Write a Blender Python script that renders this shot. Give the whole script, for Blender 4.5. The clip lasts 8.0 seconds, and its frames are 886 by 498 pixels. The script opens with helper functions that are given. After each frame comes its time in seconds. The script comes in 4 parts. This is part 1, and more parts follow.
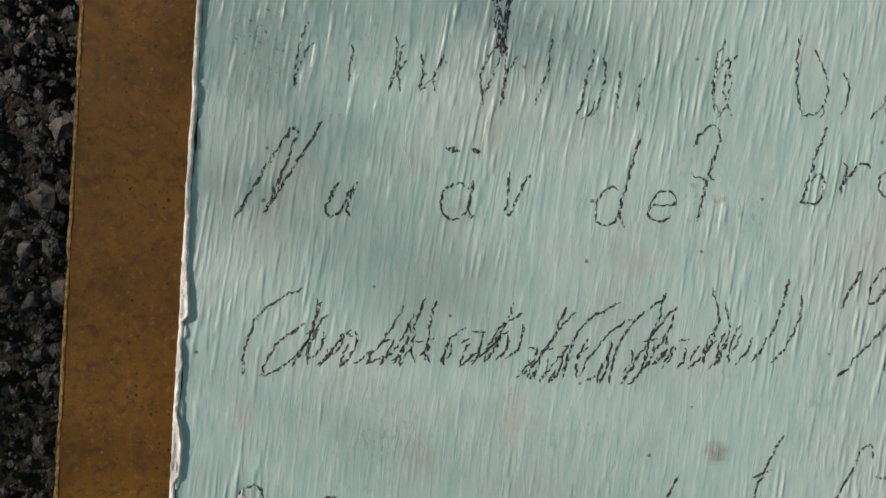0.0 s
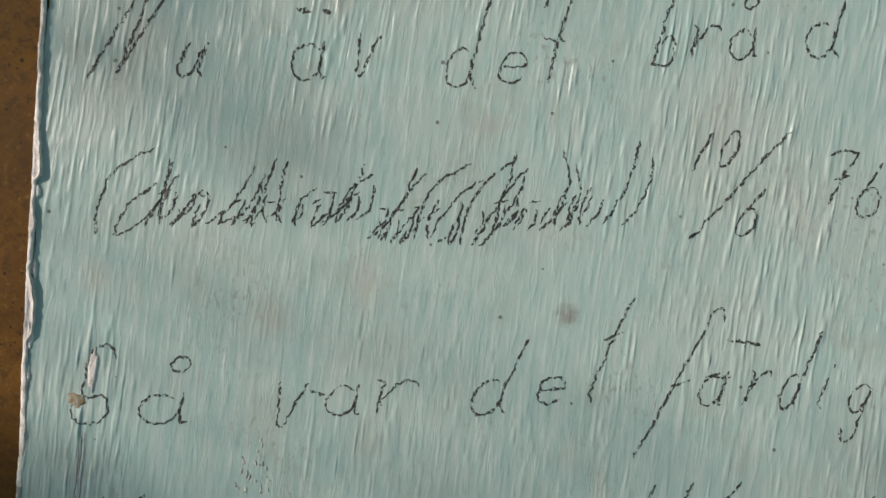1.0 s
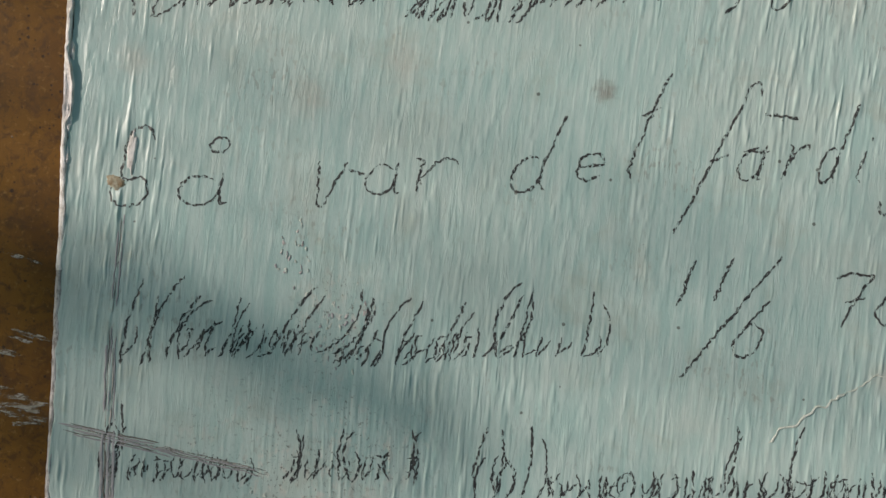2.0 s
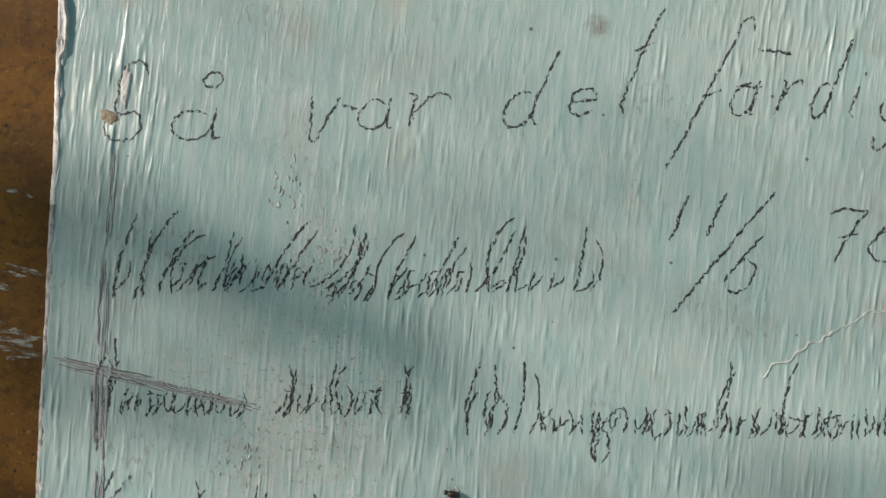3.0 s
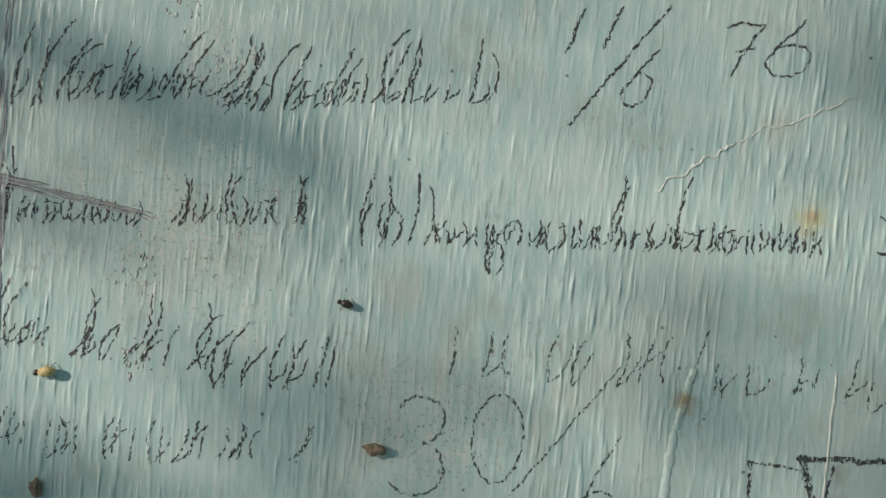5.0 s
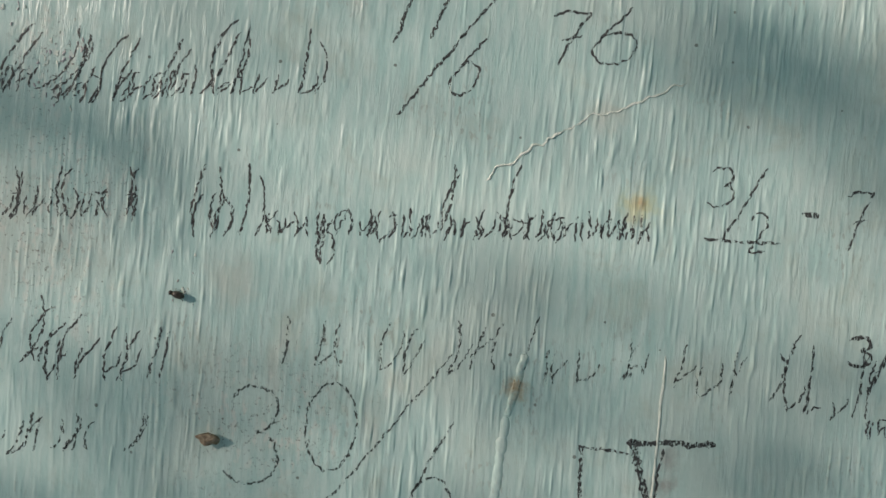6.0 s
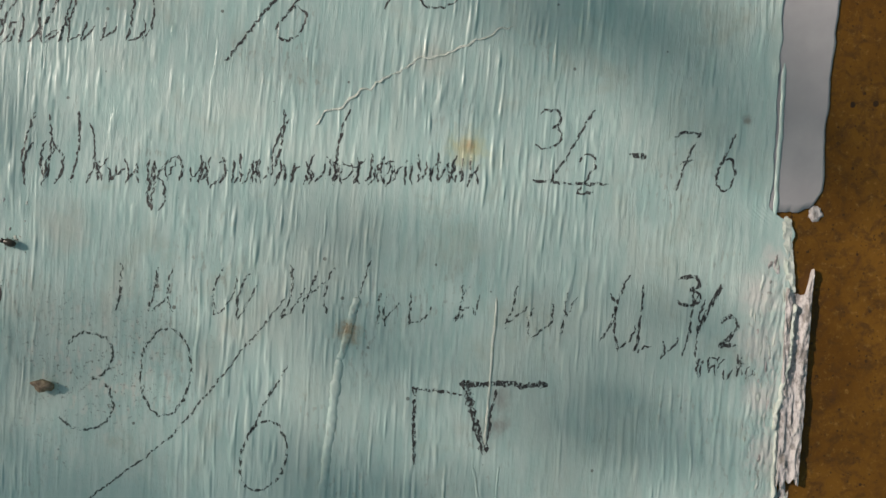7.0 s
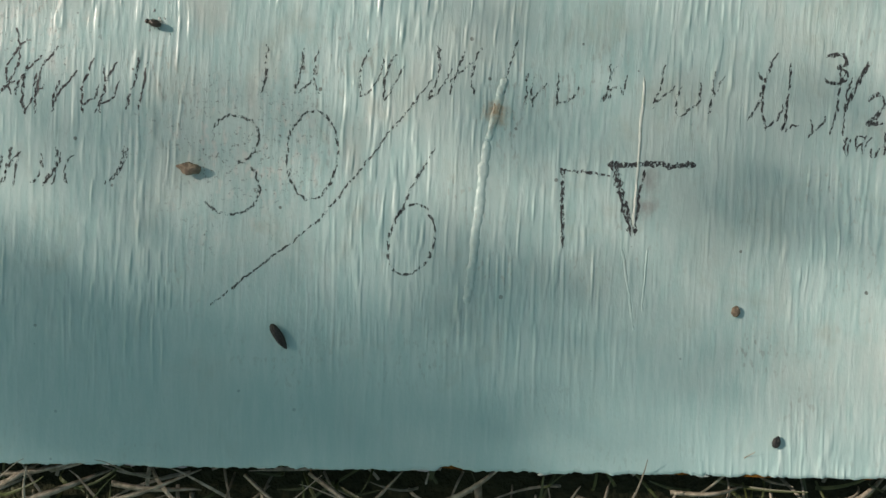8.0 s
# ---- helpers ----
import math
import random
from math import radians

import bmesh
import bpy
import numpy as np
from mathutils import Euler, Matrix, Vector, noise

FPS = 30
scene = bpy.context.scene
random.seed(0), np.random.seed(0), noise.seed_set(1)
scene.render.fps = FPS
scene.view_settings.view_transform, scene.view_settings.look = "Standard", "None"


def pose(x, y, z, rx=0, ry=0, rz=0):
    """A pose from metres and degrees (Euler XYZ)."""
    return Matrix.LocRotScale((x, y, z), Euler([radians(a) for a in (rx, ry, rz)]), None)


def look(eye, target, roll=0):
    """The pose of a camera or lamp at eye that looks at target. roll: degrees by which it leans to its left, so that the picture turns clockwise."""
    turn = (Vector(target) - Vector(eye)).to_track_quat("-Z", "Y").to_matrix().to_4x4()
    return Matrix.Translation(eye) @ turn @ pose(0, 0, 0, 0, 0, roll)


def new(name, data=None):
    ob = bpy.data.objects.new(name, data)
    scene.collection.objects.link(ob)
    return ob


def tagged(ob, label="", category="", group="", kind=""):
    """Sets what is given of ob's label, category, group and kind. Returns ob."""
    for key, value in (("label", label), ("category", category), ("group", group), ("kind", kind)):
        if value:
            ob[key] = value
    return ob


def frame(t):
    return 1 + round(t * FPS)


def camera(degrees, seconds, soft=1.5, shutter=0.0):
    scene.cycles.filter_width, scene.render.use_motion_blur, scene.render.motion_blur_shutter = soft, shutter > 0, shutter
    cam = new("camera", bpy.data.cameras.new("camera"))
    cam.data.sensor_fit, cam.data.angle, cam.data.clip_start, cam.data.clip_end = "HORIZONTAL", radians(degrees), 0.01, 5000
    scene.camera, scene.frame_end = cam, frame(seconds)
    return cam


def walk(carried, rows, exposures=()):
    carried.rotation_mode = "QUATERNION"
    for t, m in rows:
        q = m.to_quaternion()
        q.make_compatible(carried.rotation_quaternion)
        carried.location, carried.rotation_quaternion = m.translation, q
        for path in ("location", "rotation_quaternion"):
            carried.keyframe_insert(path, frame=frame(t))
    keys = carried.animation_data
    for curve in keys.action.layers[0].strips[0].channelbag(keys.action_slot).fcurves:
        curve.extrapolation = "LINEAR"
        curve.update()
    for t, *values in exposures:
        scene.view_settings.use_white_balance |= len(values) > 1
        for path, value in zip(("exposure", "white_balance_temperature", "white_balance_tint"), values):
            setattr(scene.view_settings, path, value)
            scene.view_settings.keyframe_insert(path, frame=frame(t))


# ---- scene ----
cam = camera(52.0, 8.0, soft=1.5)
# seconds, eye in metres, turn in degrees; the camera hangs over the board and looks straight down
PATH = [
    (0.0, -0.06219, 0.24099, 0.31556, -1.489, -0.915, 3.655),
    (0.5, -0.03926, 0.2236, 0.31702, -1.483, -0.815, 3.672),
    (1.0, -0.00399, 0.19607, 0.31885, -1.476, -0.35, 3.811),
    (1.5, -0.009, 0.15958, 0.32097, -1.337, -0.345, 3.214),
    (1.7, -0.01526, 0.1292, 0.32053, -0.938, -0.625, 3.116),
    (2.8, -0.00612, 0.09838, 0.32078, -0.428, 0.006, 2.98),
    (3.0, -0.00794, 0.08843, 0.32112, -0.409, -0.204, 3.079),
    (3.5, -0.01593, 0.05336, 0.32169, -0.102, -0.204, 3.14),
    (4.0, -0.01827, 0.03565, 0.32068, -0.078, -0.275, 3.208),
    (4.5, -0.02101, 0.02158, 0.32085, -0.246, -0.46, 3.512),
    (4.7, -0.01469, 0.0182, 0.32222, -0.721, -0.31, 3.904),
    (5.0, 0.03613, 0.02635, 0.32243, -0.81, 0.378, 3.677),
    (5.2, 0.06781, 0.03013, 0.32165, -0.676, 0.556, 3.437),
    (6.3, 0.10643, 0.02937, 0.32552, -1.736, -0.408, 3.09),
    (6.5, 0.12557, 0.03073, 0.32625, -1.814, -0.352, 3.014),
    (7.0, 0.1524, 0.01549, 0.32754, -2.019, -0.594, 2.386),
    (7.5, 0.13046, -0.03999, 0.32762, -1.768, -0.816, 1.855),
    (8.0, 0.09814, -0.06603, 0.32726, -1.914, -1.278, 1.738),
]
walk(cam, [(t, pose(x, y, z, rx, ry, rz)) for t, x, y, z, rx, ry, rz in PATH],
     [(t, stops, 6650, magenta) for t, stops, magenta in ((0.0, 0.11, 20), (1.7, 0.04, 21), (3.0, 0.22, 21), (5.2, 0.26, 21), (6.5, 0.22, 20), (7.0, 0.19, 20), (8.0, 0.47, 20))])

# ---- world and sun ----
SUN_AZ, SUN_EL = 160.0, 31.0          # where the sun stands: degrees from +x, and above the ground
toward_sun = Vector((math.cos(radians(SUN_AZ)) * math.cos(radians(SUN_EL)),
                     math.sin(radians(SUN_AZ)) * math.cos(radians(SUN_EL)), math.sin(radians(SUN_EL))))
world = bpy.data.worlds.new("world")
scene.world = world
world.use_nodes = True
wt = world.node_tree
sky = wt.nodes.new("ShaderNodeTexSky")
sky.sky_type, sky.sun_disc, sky.dust_density = "NISHITA", False, 0.6
sky.sun_elevation, sky.sun_rotation = radians(SUN_EL), radians(90 - SUN_AZ)
tint = wt.nodes.new("ShaderNodeMix")      # the open sky, softened by the green round about
tint.data_type, tint.blend_type = "RGBA", "MULTIPLY"
tint.inputs[0].default_value = 1.0
tint.inputs[7].default_value = (0.95, 1.0, 0.66, 1)
wt.links.new(sky.outputs[0], tint.inputs[6])
wt.links.new(tint.outputs[2], wt.nodes["Background"].inputs[0])
wt.nodes["Background"].inputs[1].default_value = 0.108
sun = new("sun", bpy.data.lights.new("sun", "SUN"))
sun.data.energy, sun.data.angle, sun.data.color = 3.9, radians(0.53), (1.0, 0.90, 0.77)
sun.matrix_world = look(toward_sun * 20, (0, 0, 0))


# ---- noise for shapes ----
def lattice(ix, iy, seed):
    h = (ix.astype(np.int64) * 374761393 + iy.astype(np.int64) * 668265263 + seed * 974711) & 0x7FFFFFFF
    h = ((h ^ (h >> 13)) * 1274126177) & 0x7FFFFFFF
    return ((h ^ (h >> 16)) & 0xFFFF) / 65535.0


def vnoise(x, y, seed=0):
    """Smooth value noise from 0 to 1 for arrays."""
    x, y = np.broadcast_arrays(np.asarray(x, float), np.asarray(y, float))
    ix, iy = np.floor(x), np.floor(y)
    fx, fy = x - ix, y - iy
    fx, fy = fx * fx * (3 - 2 * fx), fy * fy * (3 - 2 * fy)
    a, b = lattice(ix, iy, seed), lattice(ix + 1, iy, seed)
    c, d = lattice(ix, iy + 1, seed), lattice(ix + 1, iy + 1, seed)
    return (a * (1 - fx) + b * fx) * (1 - fy) + (c * (1 - fx) + d * fx) * fy


def fbm(x, y, seed=0, octaves=3):
    return sum(vnoise(np.asarray(x) * 2 ** k, np.asarray(y) * 2 ** k, seed + k) / 2 ** k for k in range(octaves)) / (2 - 2 ** (1 - octaves))


def smooth(a, b, x):
    t = np.clip((np.asarray(x, float) - a) / (b - a), 0, 1)
    return t * t * (3 - 2 * t)


# ---- materials ----
class Nodes:
    """A node material under construction."""

    def __init__(self, name, rough=0.6, metal=0.0, spec=0.4):
        self.mat = bpy.data.materials.new(name)
        self.mat.use_nodes = True
        self.t = self.mat.node_tree
        self.bsdf = self.t.nodes["Principled BSDF"]
        self.bsdf.inputs["Roughness"].default_value = rough
        self.bsdf.inputs["Metallic"].default_value = metal
        self.bsdf.inputs["Specular IOR Level"].default_value = spec
        self.pos = self.t.nodes.new("ShaderNodeTexCoord").outputs["Object"]

    def put(self, value, socket):
        if hasattr(value, "is_output"):
            self.t.links.new(value, socket)
        elif isinstance(value, tuple) and len(value) == 3 and socket.type == "RGBA":
            socket.default_value = (*value, 1)
        else:
            socket.default_value = value

    def mapped(self, scale=(1, 1, 1), turn=0.0, move=(0, 0, 0)):
        n = self.t.nodes.new("ShaderNodeMapping")
        self.put(self.pos, n.inputs["Vector"])
        n.inputs["Scale"].default_value = scale
        n.inputs["Rotation"].default_value = (0, 0, radians(turn))
        n.inputs["Location"].default_value = move
        return n.outputs[0]

    def noise(self, scale, vec=None, detail=3.0, rough=0.55, warp=0.0):
        n = self.t.nodes.new("ShaderNodeTexNoise")
        self.put(vec or self.pos, n.inputs["Vector"])
        for key, value in (("Scale", scale), ("Detail", detail), ("Roughness", rough), ("Distortion", warp)):
            n.inputs[key].default_value = value
        return n.outputs["Fac"]

    def dots(self, scale, size, share, vec=None):
        """Scattered uneven specks: a dot in some of the cells, of uneven size."""
        n = self.t.nodes.new("ShaderNodeTexVoronoi")
        self.put(vec or self.pos, n.inputs["Vector"])
        n.inputs["Scale"].default_value = scale
        tell = self.t.nodes.new("ShaderNodeSeparateColor")
        self.put(n.outputs["Color"], tell.inputs[0])
        d = self.math("ADD", n.outputs["Distance"], self.math("MULTIPLY", self.noise(scale * 3, vec, 2), size * 1.4))
        reach = self.math("MULTIPLY", self.math("ADD", tell.outputs[1], 1.1), size)
        spot = self.ramp(self.math("SUBTRACT", d, reach), size * 0.25, -size * 0.15)
        return self.math("MULTIPLY", spot, self.math("LESS_THAN", tell.outputs[0], share))

    def ramp(self, fac, a, b, low=0.0, high=1.0):
        n = self.t.nodes.new("ShaderNodeMapRange")
        n.interpolation_type = "SMOOTHSTEP"
        for value, socket in zip((fac, a, b, low, high), n.inputs):
            self.put(value, socket)
        return n.outputs[0]

    def mix(self, fac, a, b, blend="MIX"):
        n = self.t.nodes.new("ShaderNodeMix")
        n.data_type, n.blend_type = "RGBA", blend
        for value, socket in ((fac, n.inputs[0]), (a, n.inputs[6]), (b, n.inputs[7])):
            self.put(value, socket)
        return n.outputs[2]

    def math(self, op, a, b=0.0):
        n = self.t.nodes.new("ShaderNodeMath")
        n.operation = op
        self.put(a, n.inputs[0])
        self.put(b, n.inputs[1])
        return n.outputs[0]

    def random(self):
        return self.t.nodes.new("ShaderNodeObjectInfo").outputs["Random"]

    def island(self):
        return self.t.nodes.new("ShaderNodeNewGeometry").outputs["Random Per Island"]

    def bump(self, height, strength, distance):
        n = self.t.nodes.new("ShaderNodeBump")
        n.inputs["Strength"].default_value, n.inputs["Distance"].default_value = strength, distance
        self.put(height, n.inputs["Height"])
        self.put(n.outputs[0], self.bsdf.inputs["Normal"])

    def done(self, colour, rough=None, alpha=None):
        self.put(colour, self.bsdf.inputs["Base Color"])
        if rough is not None:
            self.put(rough, self.bsdf.inputs["Roughness"])
        if alpha is not None:
            self.put(alpha, self.bsdf.inputs["Alpha"])
        return self.mat


def make_paint():
    m = Nodes("old_green_paint", 0.5, 0.0, 0.45)
    place = m.pos
    axis = m.t.nodes.new("ShaderNodeSeparateXYZ")
    m.put(place, axis.inputs[0])
    lean = m.math("MULTIPLY", axis.outputs["Y"], m.math("ADD", m.math("MULTIPLY", axis.outputs["Y"], 0.15), 0.03))
    swept = m.t.nodes.new("ShaderNodeCombineXYZ")     # the brush went up the board and leaned over towards the top
    m.put(m.math("SUBTRACT", axis.outputs["X"], lean), swept.inputs[0])
    m.put(axis.outputs["Y"], swept.inputs[1])

    def along(stretch, turn=0.0, move=(0, 0, 0)):
        m.pos = swept.outputs[0]
        got = m.mapped((1.0, stretch, 1.0), turn, move)
        m.pos = place
        return got

    brush = along(0.15)
    fine = m.noise(850, along(0.20), 4, 0.68, 0.3)
    streak = m.noise(330, brush, 3, 0.6, 0.25)
    cloud = m.noise(14, None, 4, 0.6, 0.5)
    fade = m.noise(38, m.mapped((1, 0.35, 1)), 3)
    c = m.mix(m.ramp(streak, 0.3, 0.75), (0.296, 0.440, 0.424), (0.402, 0.512, 0.494))
    c = m.mix(m.ramp(cloud, 0.42, 0.75, 0.0, 0.6), c, (0.42, 0.472, 0.440))
    c = m.mix(m.ramp(fade, 0.58, 0.80, 0.0, 0.55), c, (0.44, 0.425, 0.375))
    rub = m.math("MULTIPLY", m.ramp(m.noise(22, None, 2), 0.50, 0.68), m.ramp(m.noise(620, m.mapped((1, 0.4, 1)), 2), 0.56, 0.66))
    c = m.mix(m.math("MULTIPLY", rub, 0.55), c, (0.23, 0.235, 0.21))
    for x, y, r in ((-0.055, 0.025, 0.075), (-0.045, 0.085, 0.03), (0.035, -0.045, 0.06), (-0.12, 0.30, 0.03)):
        far = m.t.nodes.new("ShaderNodeVectorMath")
        far.operation = "DISTANCE"
        m.put(m.pos, far.inputs[0])
        far.inputs[1].default_value = (x, y, 0)
        zone = m.ramp(m.math("ADD", far.outputs["Value"], m.math("MULTIPLY", m.noise(40, None, 3), r * 1.4)), r * 1.5, r * 0.8)
        pits = m.ramp(m.noise(640, m.mapped((1, 0.8, 1)), 4, 0.75), 0.57, 0.62)
        pale = m.ramp(m.noise(330, m.mapped((1, 0.5, 1)), 3, 0.65), 0.53, 0.64)
        c = m.mix(m.math("MULTIPLY", m.math("MULTIPLY", pale, zone), 0.55), c, (0.52, 0.50, 0.46))
        c = m.mix(m.math("MULTIPLY", m.math("MULTIPLY", pits, zone), m.ramp(m.noise(130, None, 3, 0.6), 0.36, 0.52, 0.0, 0.9)), c, (0.13, 0.125, 0.11))
    stains = (((0.40, 0.36, 0.31), 0.38, ((0.020, 0.006, 0.014), (-0.028, 0.172, 0.012), (-0.122, 0.170, 0.008), (0.150, 0.072, 0.010), (-0.060, 0.160, 0.010), (0.012, 0.232, 0.008))),
              ((0.40, 0.36, 0.13), 0.70, ((0.1638, 0.0405, 0.0085),)), ((0.30, 0.20, 0.10), 0.80, ((0.1236, -0.0270, 0.0060), (0.164, 0.0415, 0.0032))),
              ((0.52, 0.51, 0.49), 0.75, ((0.276, 0.006, 0.006), (0.279, -0.085, 0.006), (0.280, -0.100, 0.005), (0.271, -0.008, 0.011), (0.271, -0.026, 0.011), (0.274, -0.045, 0.010), (0.277, -0.065, 0.008))),
              ((0.24, 0.215, 0.20), 0.55, ((0.1795, -0.0500, 0.0060), (0.1765, -0.0600, 0.0055), (0.181, -0.0585, 0.004))), ((0.16, 0.14, 0.12), 0.75, ((0.0437, 0.1676, 0.0055), (0.264, 0.055, 0.0026))))
    for tone, amount, spots in stains:
        for x, y, r in spots:
            far = m.t.nodes.new("ShaderNodeVectorMath")
            far.operation = "DISTANCE"
            m.put(m.pos, far.inputs[0])
            far.inputs[1].default_value = (x, y, 0)
            zone = m.ramp(m.math("ADD", far.outputs["Value"], m.math("MULTIPLY", m.noise(1.6 / r, None, 4, 0.65), r * 1.6)), r * 1.9, r * 0.8)
            c = m.mix(m.math("MULTIPLY", zone, amount), c, tone)
    grime = m.math("MULTIPLY", m.ramp(m.noise(34, None, 4, 0.65, 0.8), 0.50, 0.72), m.ramp(m.noise(160, m.mapped((1, 0.6, 1)), 3, 0.6), 0.35, 0.65, 0.3, 1.0))
    c = m.mix(m.math("MULTIPLY", grime, 0.48), c, (0.30, 0.325, 0.275))
    speck = m.math("MAXIMUM", m.dots(150, 0.085, 0.14), m.math("MULTIPLY", m.dots(62, 0.038, 0.12), 0.9))
    c = m.mix(m.math("MULTIPLY", speck, 0.75), c, (0.06, 0.055, 0.045))
    thread = m.ramp(m.noise(430, along(0.14), 4, 0.66, 0.3), 0.52, 0.66)
    rope = m.ramp(m.noise(250, along(0.12, 2.0, (3, 1, 0)), 5, 0.66, 0.35), 0.55, 0.66)
    lit_crest = m.math("MAXIMUM", m.math("MULTIPLY", thread, 0.8), rope)     # sunlit highlights of the ridges, put into the colour as paler crests
    c = m.mix(m.math("MULTIPLY", lit_crest, m.ramp(m.noise(60, None, 3), 0.35, 0.65, 0.06, 0.34)), c, (0.50, 0.62, 0.585))
    h = m.math("ADD", m.math("MULTIPLY", fine, 0.28), m.math("MULTIPLY", streak, 0.16))
    h = m.math("ADD", h, m.math("MULTIPLY", m.math("MULTIPLY", thread, 0.52), m.ramp(cloud, 0.3, 0.6, 0.20, 1.0)))
    h = m.math("ADD", h, m.math("MULTIPLY", rope, 0.62))
    low = m.math("ADD", axis.outputs["Y"], m.ramp(axis.outputs["X"], 0.17, 0.24, 0.0, 0.06))
    c = m.mix(m.ramp(low, -0.06, -0.15, 0.0, 0.55), c, (0.262, 0.445, 0.445))     # greener and bluer towards the lower edge
    h = m.math("MULTIPLY", h, m.ramp(low, -0.13, 0.13, 0.10, 1.0))   # the lowest part was brushed out thin
    h = m.math("ADD", h, m.math("MULTIPLY", m.noise(1150, m.mapped((1, 0.45, 1), 4), 3, 0.65), 0.50))
    torn = m.math("MULTIPLY", m.ramp(axis.outputs["X"], 0.265, 0.273), m.ramp(axis.outputs["Y"], 0.006, -0.006))   # crumbled beside the broken rim
    crack = m.noise(520, m.mapped((1, 0.38, 1), 0, (4, 1, 0)), 5, 0.75, 0.5)
    c = m.mix(m.math("MULTIPLY", torn, m.math("MULTIPLY", m.ramp(crack, 0.48, 0.57, 0.0, 0.75), m.ramp(m.noise(150, None, 3), 0.40, 0.60, 0.15, 1.0))), c, (0.50, 0.505, 0.485))
    c = m.mix(m.math("MULTIPLY", torn, m.ramp(crack, 0.42, 0.37, 0.0, 0.7)), c, (0.20, 0.19, 0.17))
    h = m.math("ADD", h, m.math("MULTIPLY", m.math("MULTIPLY", torn, crack), 3.0))
    m.bump(h, 0.27, 0.0006)
    return m.done(c, m.ramp(cloud, 0.3, 0.7, 0.29, 0.42))


def make_primer(name, tone, dirt):
    m = Nodes(name, 0.7)
    grime = m.noise(330, m.mapped((1, 0.5, 1)), 5, 0.75)
    c = m.mix(m.ramp(grime, 0.44, 0.62), tone, dirt)
    c = m.mix(m.ramp(m.noise(45, None, 3), 0.4, 0.75, 0.0, 0.4), c, tuple(v * 0.7 for v in tone))
    m.bump(m.math("ADD", m.noise(900, m.mapped((1, 0.6, 1)), 5, 0.75), m.math("MULTIPLY", grime, -0.8)), 0.6, 0.0009)
    return m.done(c)


def make_hardboard():
    m = Nodes("bare_hardboard", 0.65, 0.0, 0.18)
    fibre = m.noise(700, m.mapped((1, 0.6, 1), 20), 4, 0.7, 1.2)
    cloud = m.noise(26, None, 4, 0.6, 0.4)
    c = m.mix(m.ramp(cloud, 0.3, 0.72), (0.083, 0.035, 0.0036), (0.150, 0.068, 0.0074))
    c = m.mix(m.ramp(fibre, 0.5, 0.8, 0.0, 0.40), c, (0.195, 0.100, 0.016))
    c = m.mix(m.ramp(m.noise(75, None, 4, 0.65, 1.0), 0.54, 0.70, 0.0, 0.7), c, (0.060, 0.027, 0.009))
    speck = m.math("MAXIMUM", m.dots(330, 0.15, 0.30), m.math("MULTIPLY", m.dots(640, 0.20, 0.30), 0.75))
    c = m.mix(m.math("MULTIPLY", speck, 0.85), c, (0.020, 0.012, 0.006))
    c = m.mix(m.math("MULTIPLY", m.dots(110, 0.09, 0.28), 0.95), c, (0.016, 0.011, 0.007))
    c = m.mix(m.math("MULTIPLY", m.dots(140, 0.06, 0.10), 0.6), c, (0.20, 0.16, 0.11))
    c = m.mix(m.ramp(m.noise(230, None, 5, 0.72, 0.6), 0.46, 0.66, 0.0, 0.75), c, (0.054, 0.026, 0.007))
    c = m.mix(m.ramp(m.noise(420, m.mapped((1, 1, 1), 0, (7, 7, 0)), 4, 0.7), 0.56, 0.74, 0.0, 0.6), c, (0.24, 0.135, 0.035))
    grit = m.ramp(m.noise(1500, None, 2), 0.72, 0.78)
    c = m.mix(m.math("MULTIPLY", grit, 0.5), c, (0.36, 0.22, 0.08))
    m.bump(m.math("ADD", fibre, m.math("MULTIPLY", speck, -1.5)), 0.22, 0.0003)
    return m.done(c, m.ramp(cloud, 0.3, 0.7, 0.5, 0.66))


def make_plain(name, dark, light, scale, rough=0.7, bump=0.3, depth=0.001, random=False, spec=0.4):
    """Mottled two-tone material for small things."""
    m = Nodes(name, rough, 0.0, spec)
    n = m.noise(scale, None, 4, 0.6)
    c = m.mix(m.ramp(n, 0.32, 0.70), dark, light)
    if random:
        c = m.mix(m.ramp(m.island(), 0.0, 1.0, 0.0, 0.6), c, tuple(v * 0.45 for v in dark))
    m.bump(m.noise(scale * 4, None, 3), bump, depth)
    return m.done(c)


def make_graphite(name="pencil_graphite", low=0.50, high=0.57, most=0.94):
    """Pencil that caught only on the ridges of the paint."""
    m = Nodes(name, 0.5)
    skip = m.noise(1250, m.mapped((1.0, 0.42, 1.0), 7.0), 3, 0.65, 0.4)
    gap = m.noise(480, None, 2)
    worn = m.math("ADD", m.math("MULTIPLY", skip, 0.85), m.math("MULTIPLY", gap, 0.3))
    c = m.mix(m.ramp(m.noise(500), 0.3, 0.7), (0.022, 0.022, 0.024), (0.060, 0.060, 0.060))
    return m.done(c, 0.5, m.ramp(worn, low, high, 0.0, most))


def make_ground():
    m = Nodes("dark_soil", 0.9, 0.0, 0.2)
    n = m.noise(60, None, 5, 0.65)
    c = m.mix(m.ramp(n, 0.3, 0.75), (0.008, 0.007, 0.006), (0.028, 0.024, 0.019))
    c = m.mix(m.ramp(m.noise(1.3, None, 4), 0.42, 0.62), c, (0.024, 0.027, 0.012))
    m.bump(m.noise(220, None, 4), 0.8, 0.006)
    return m.done(c)


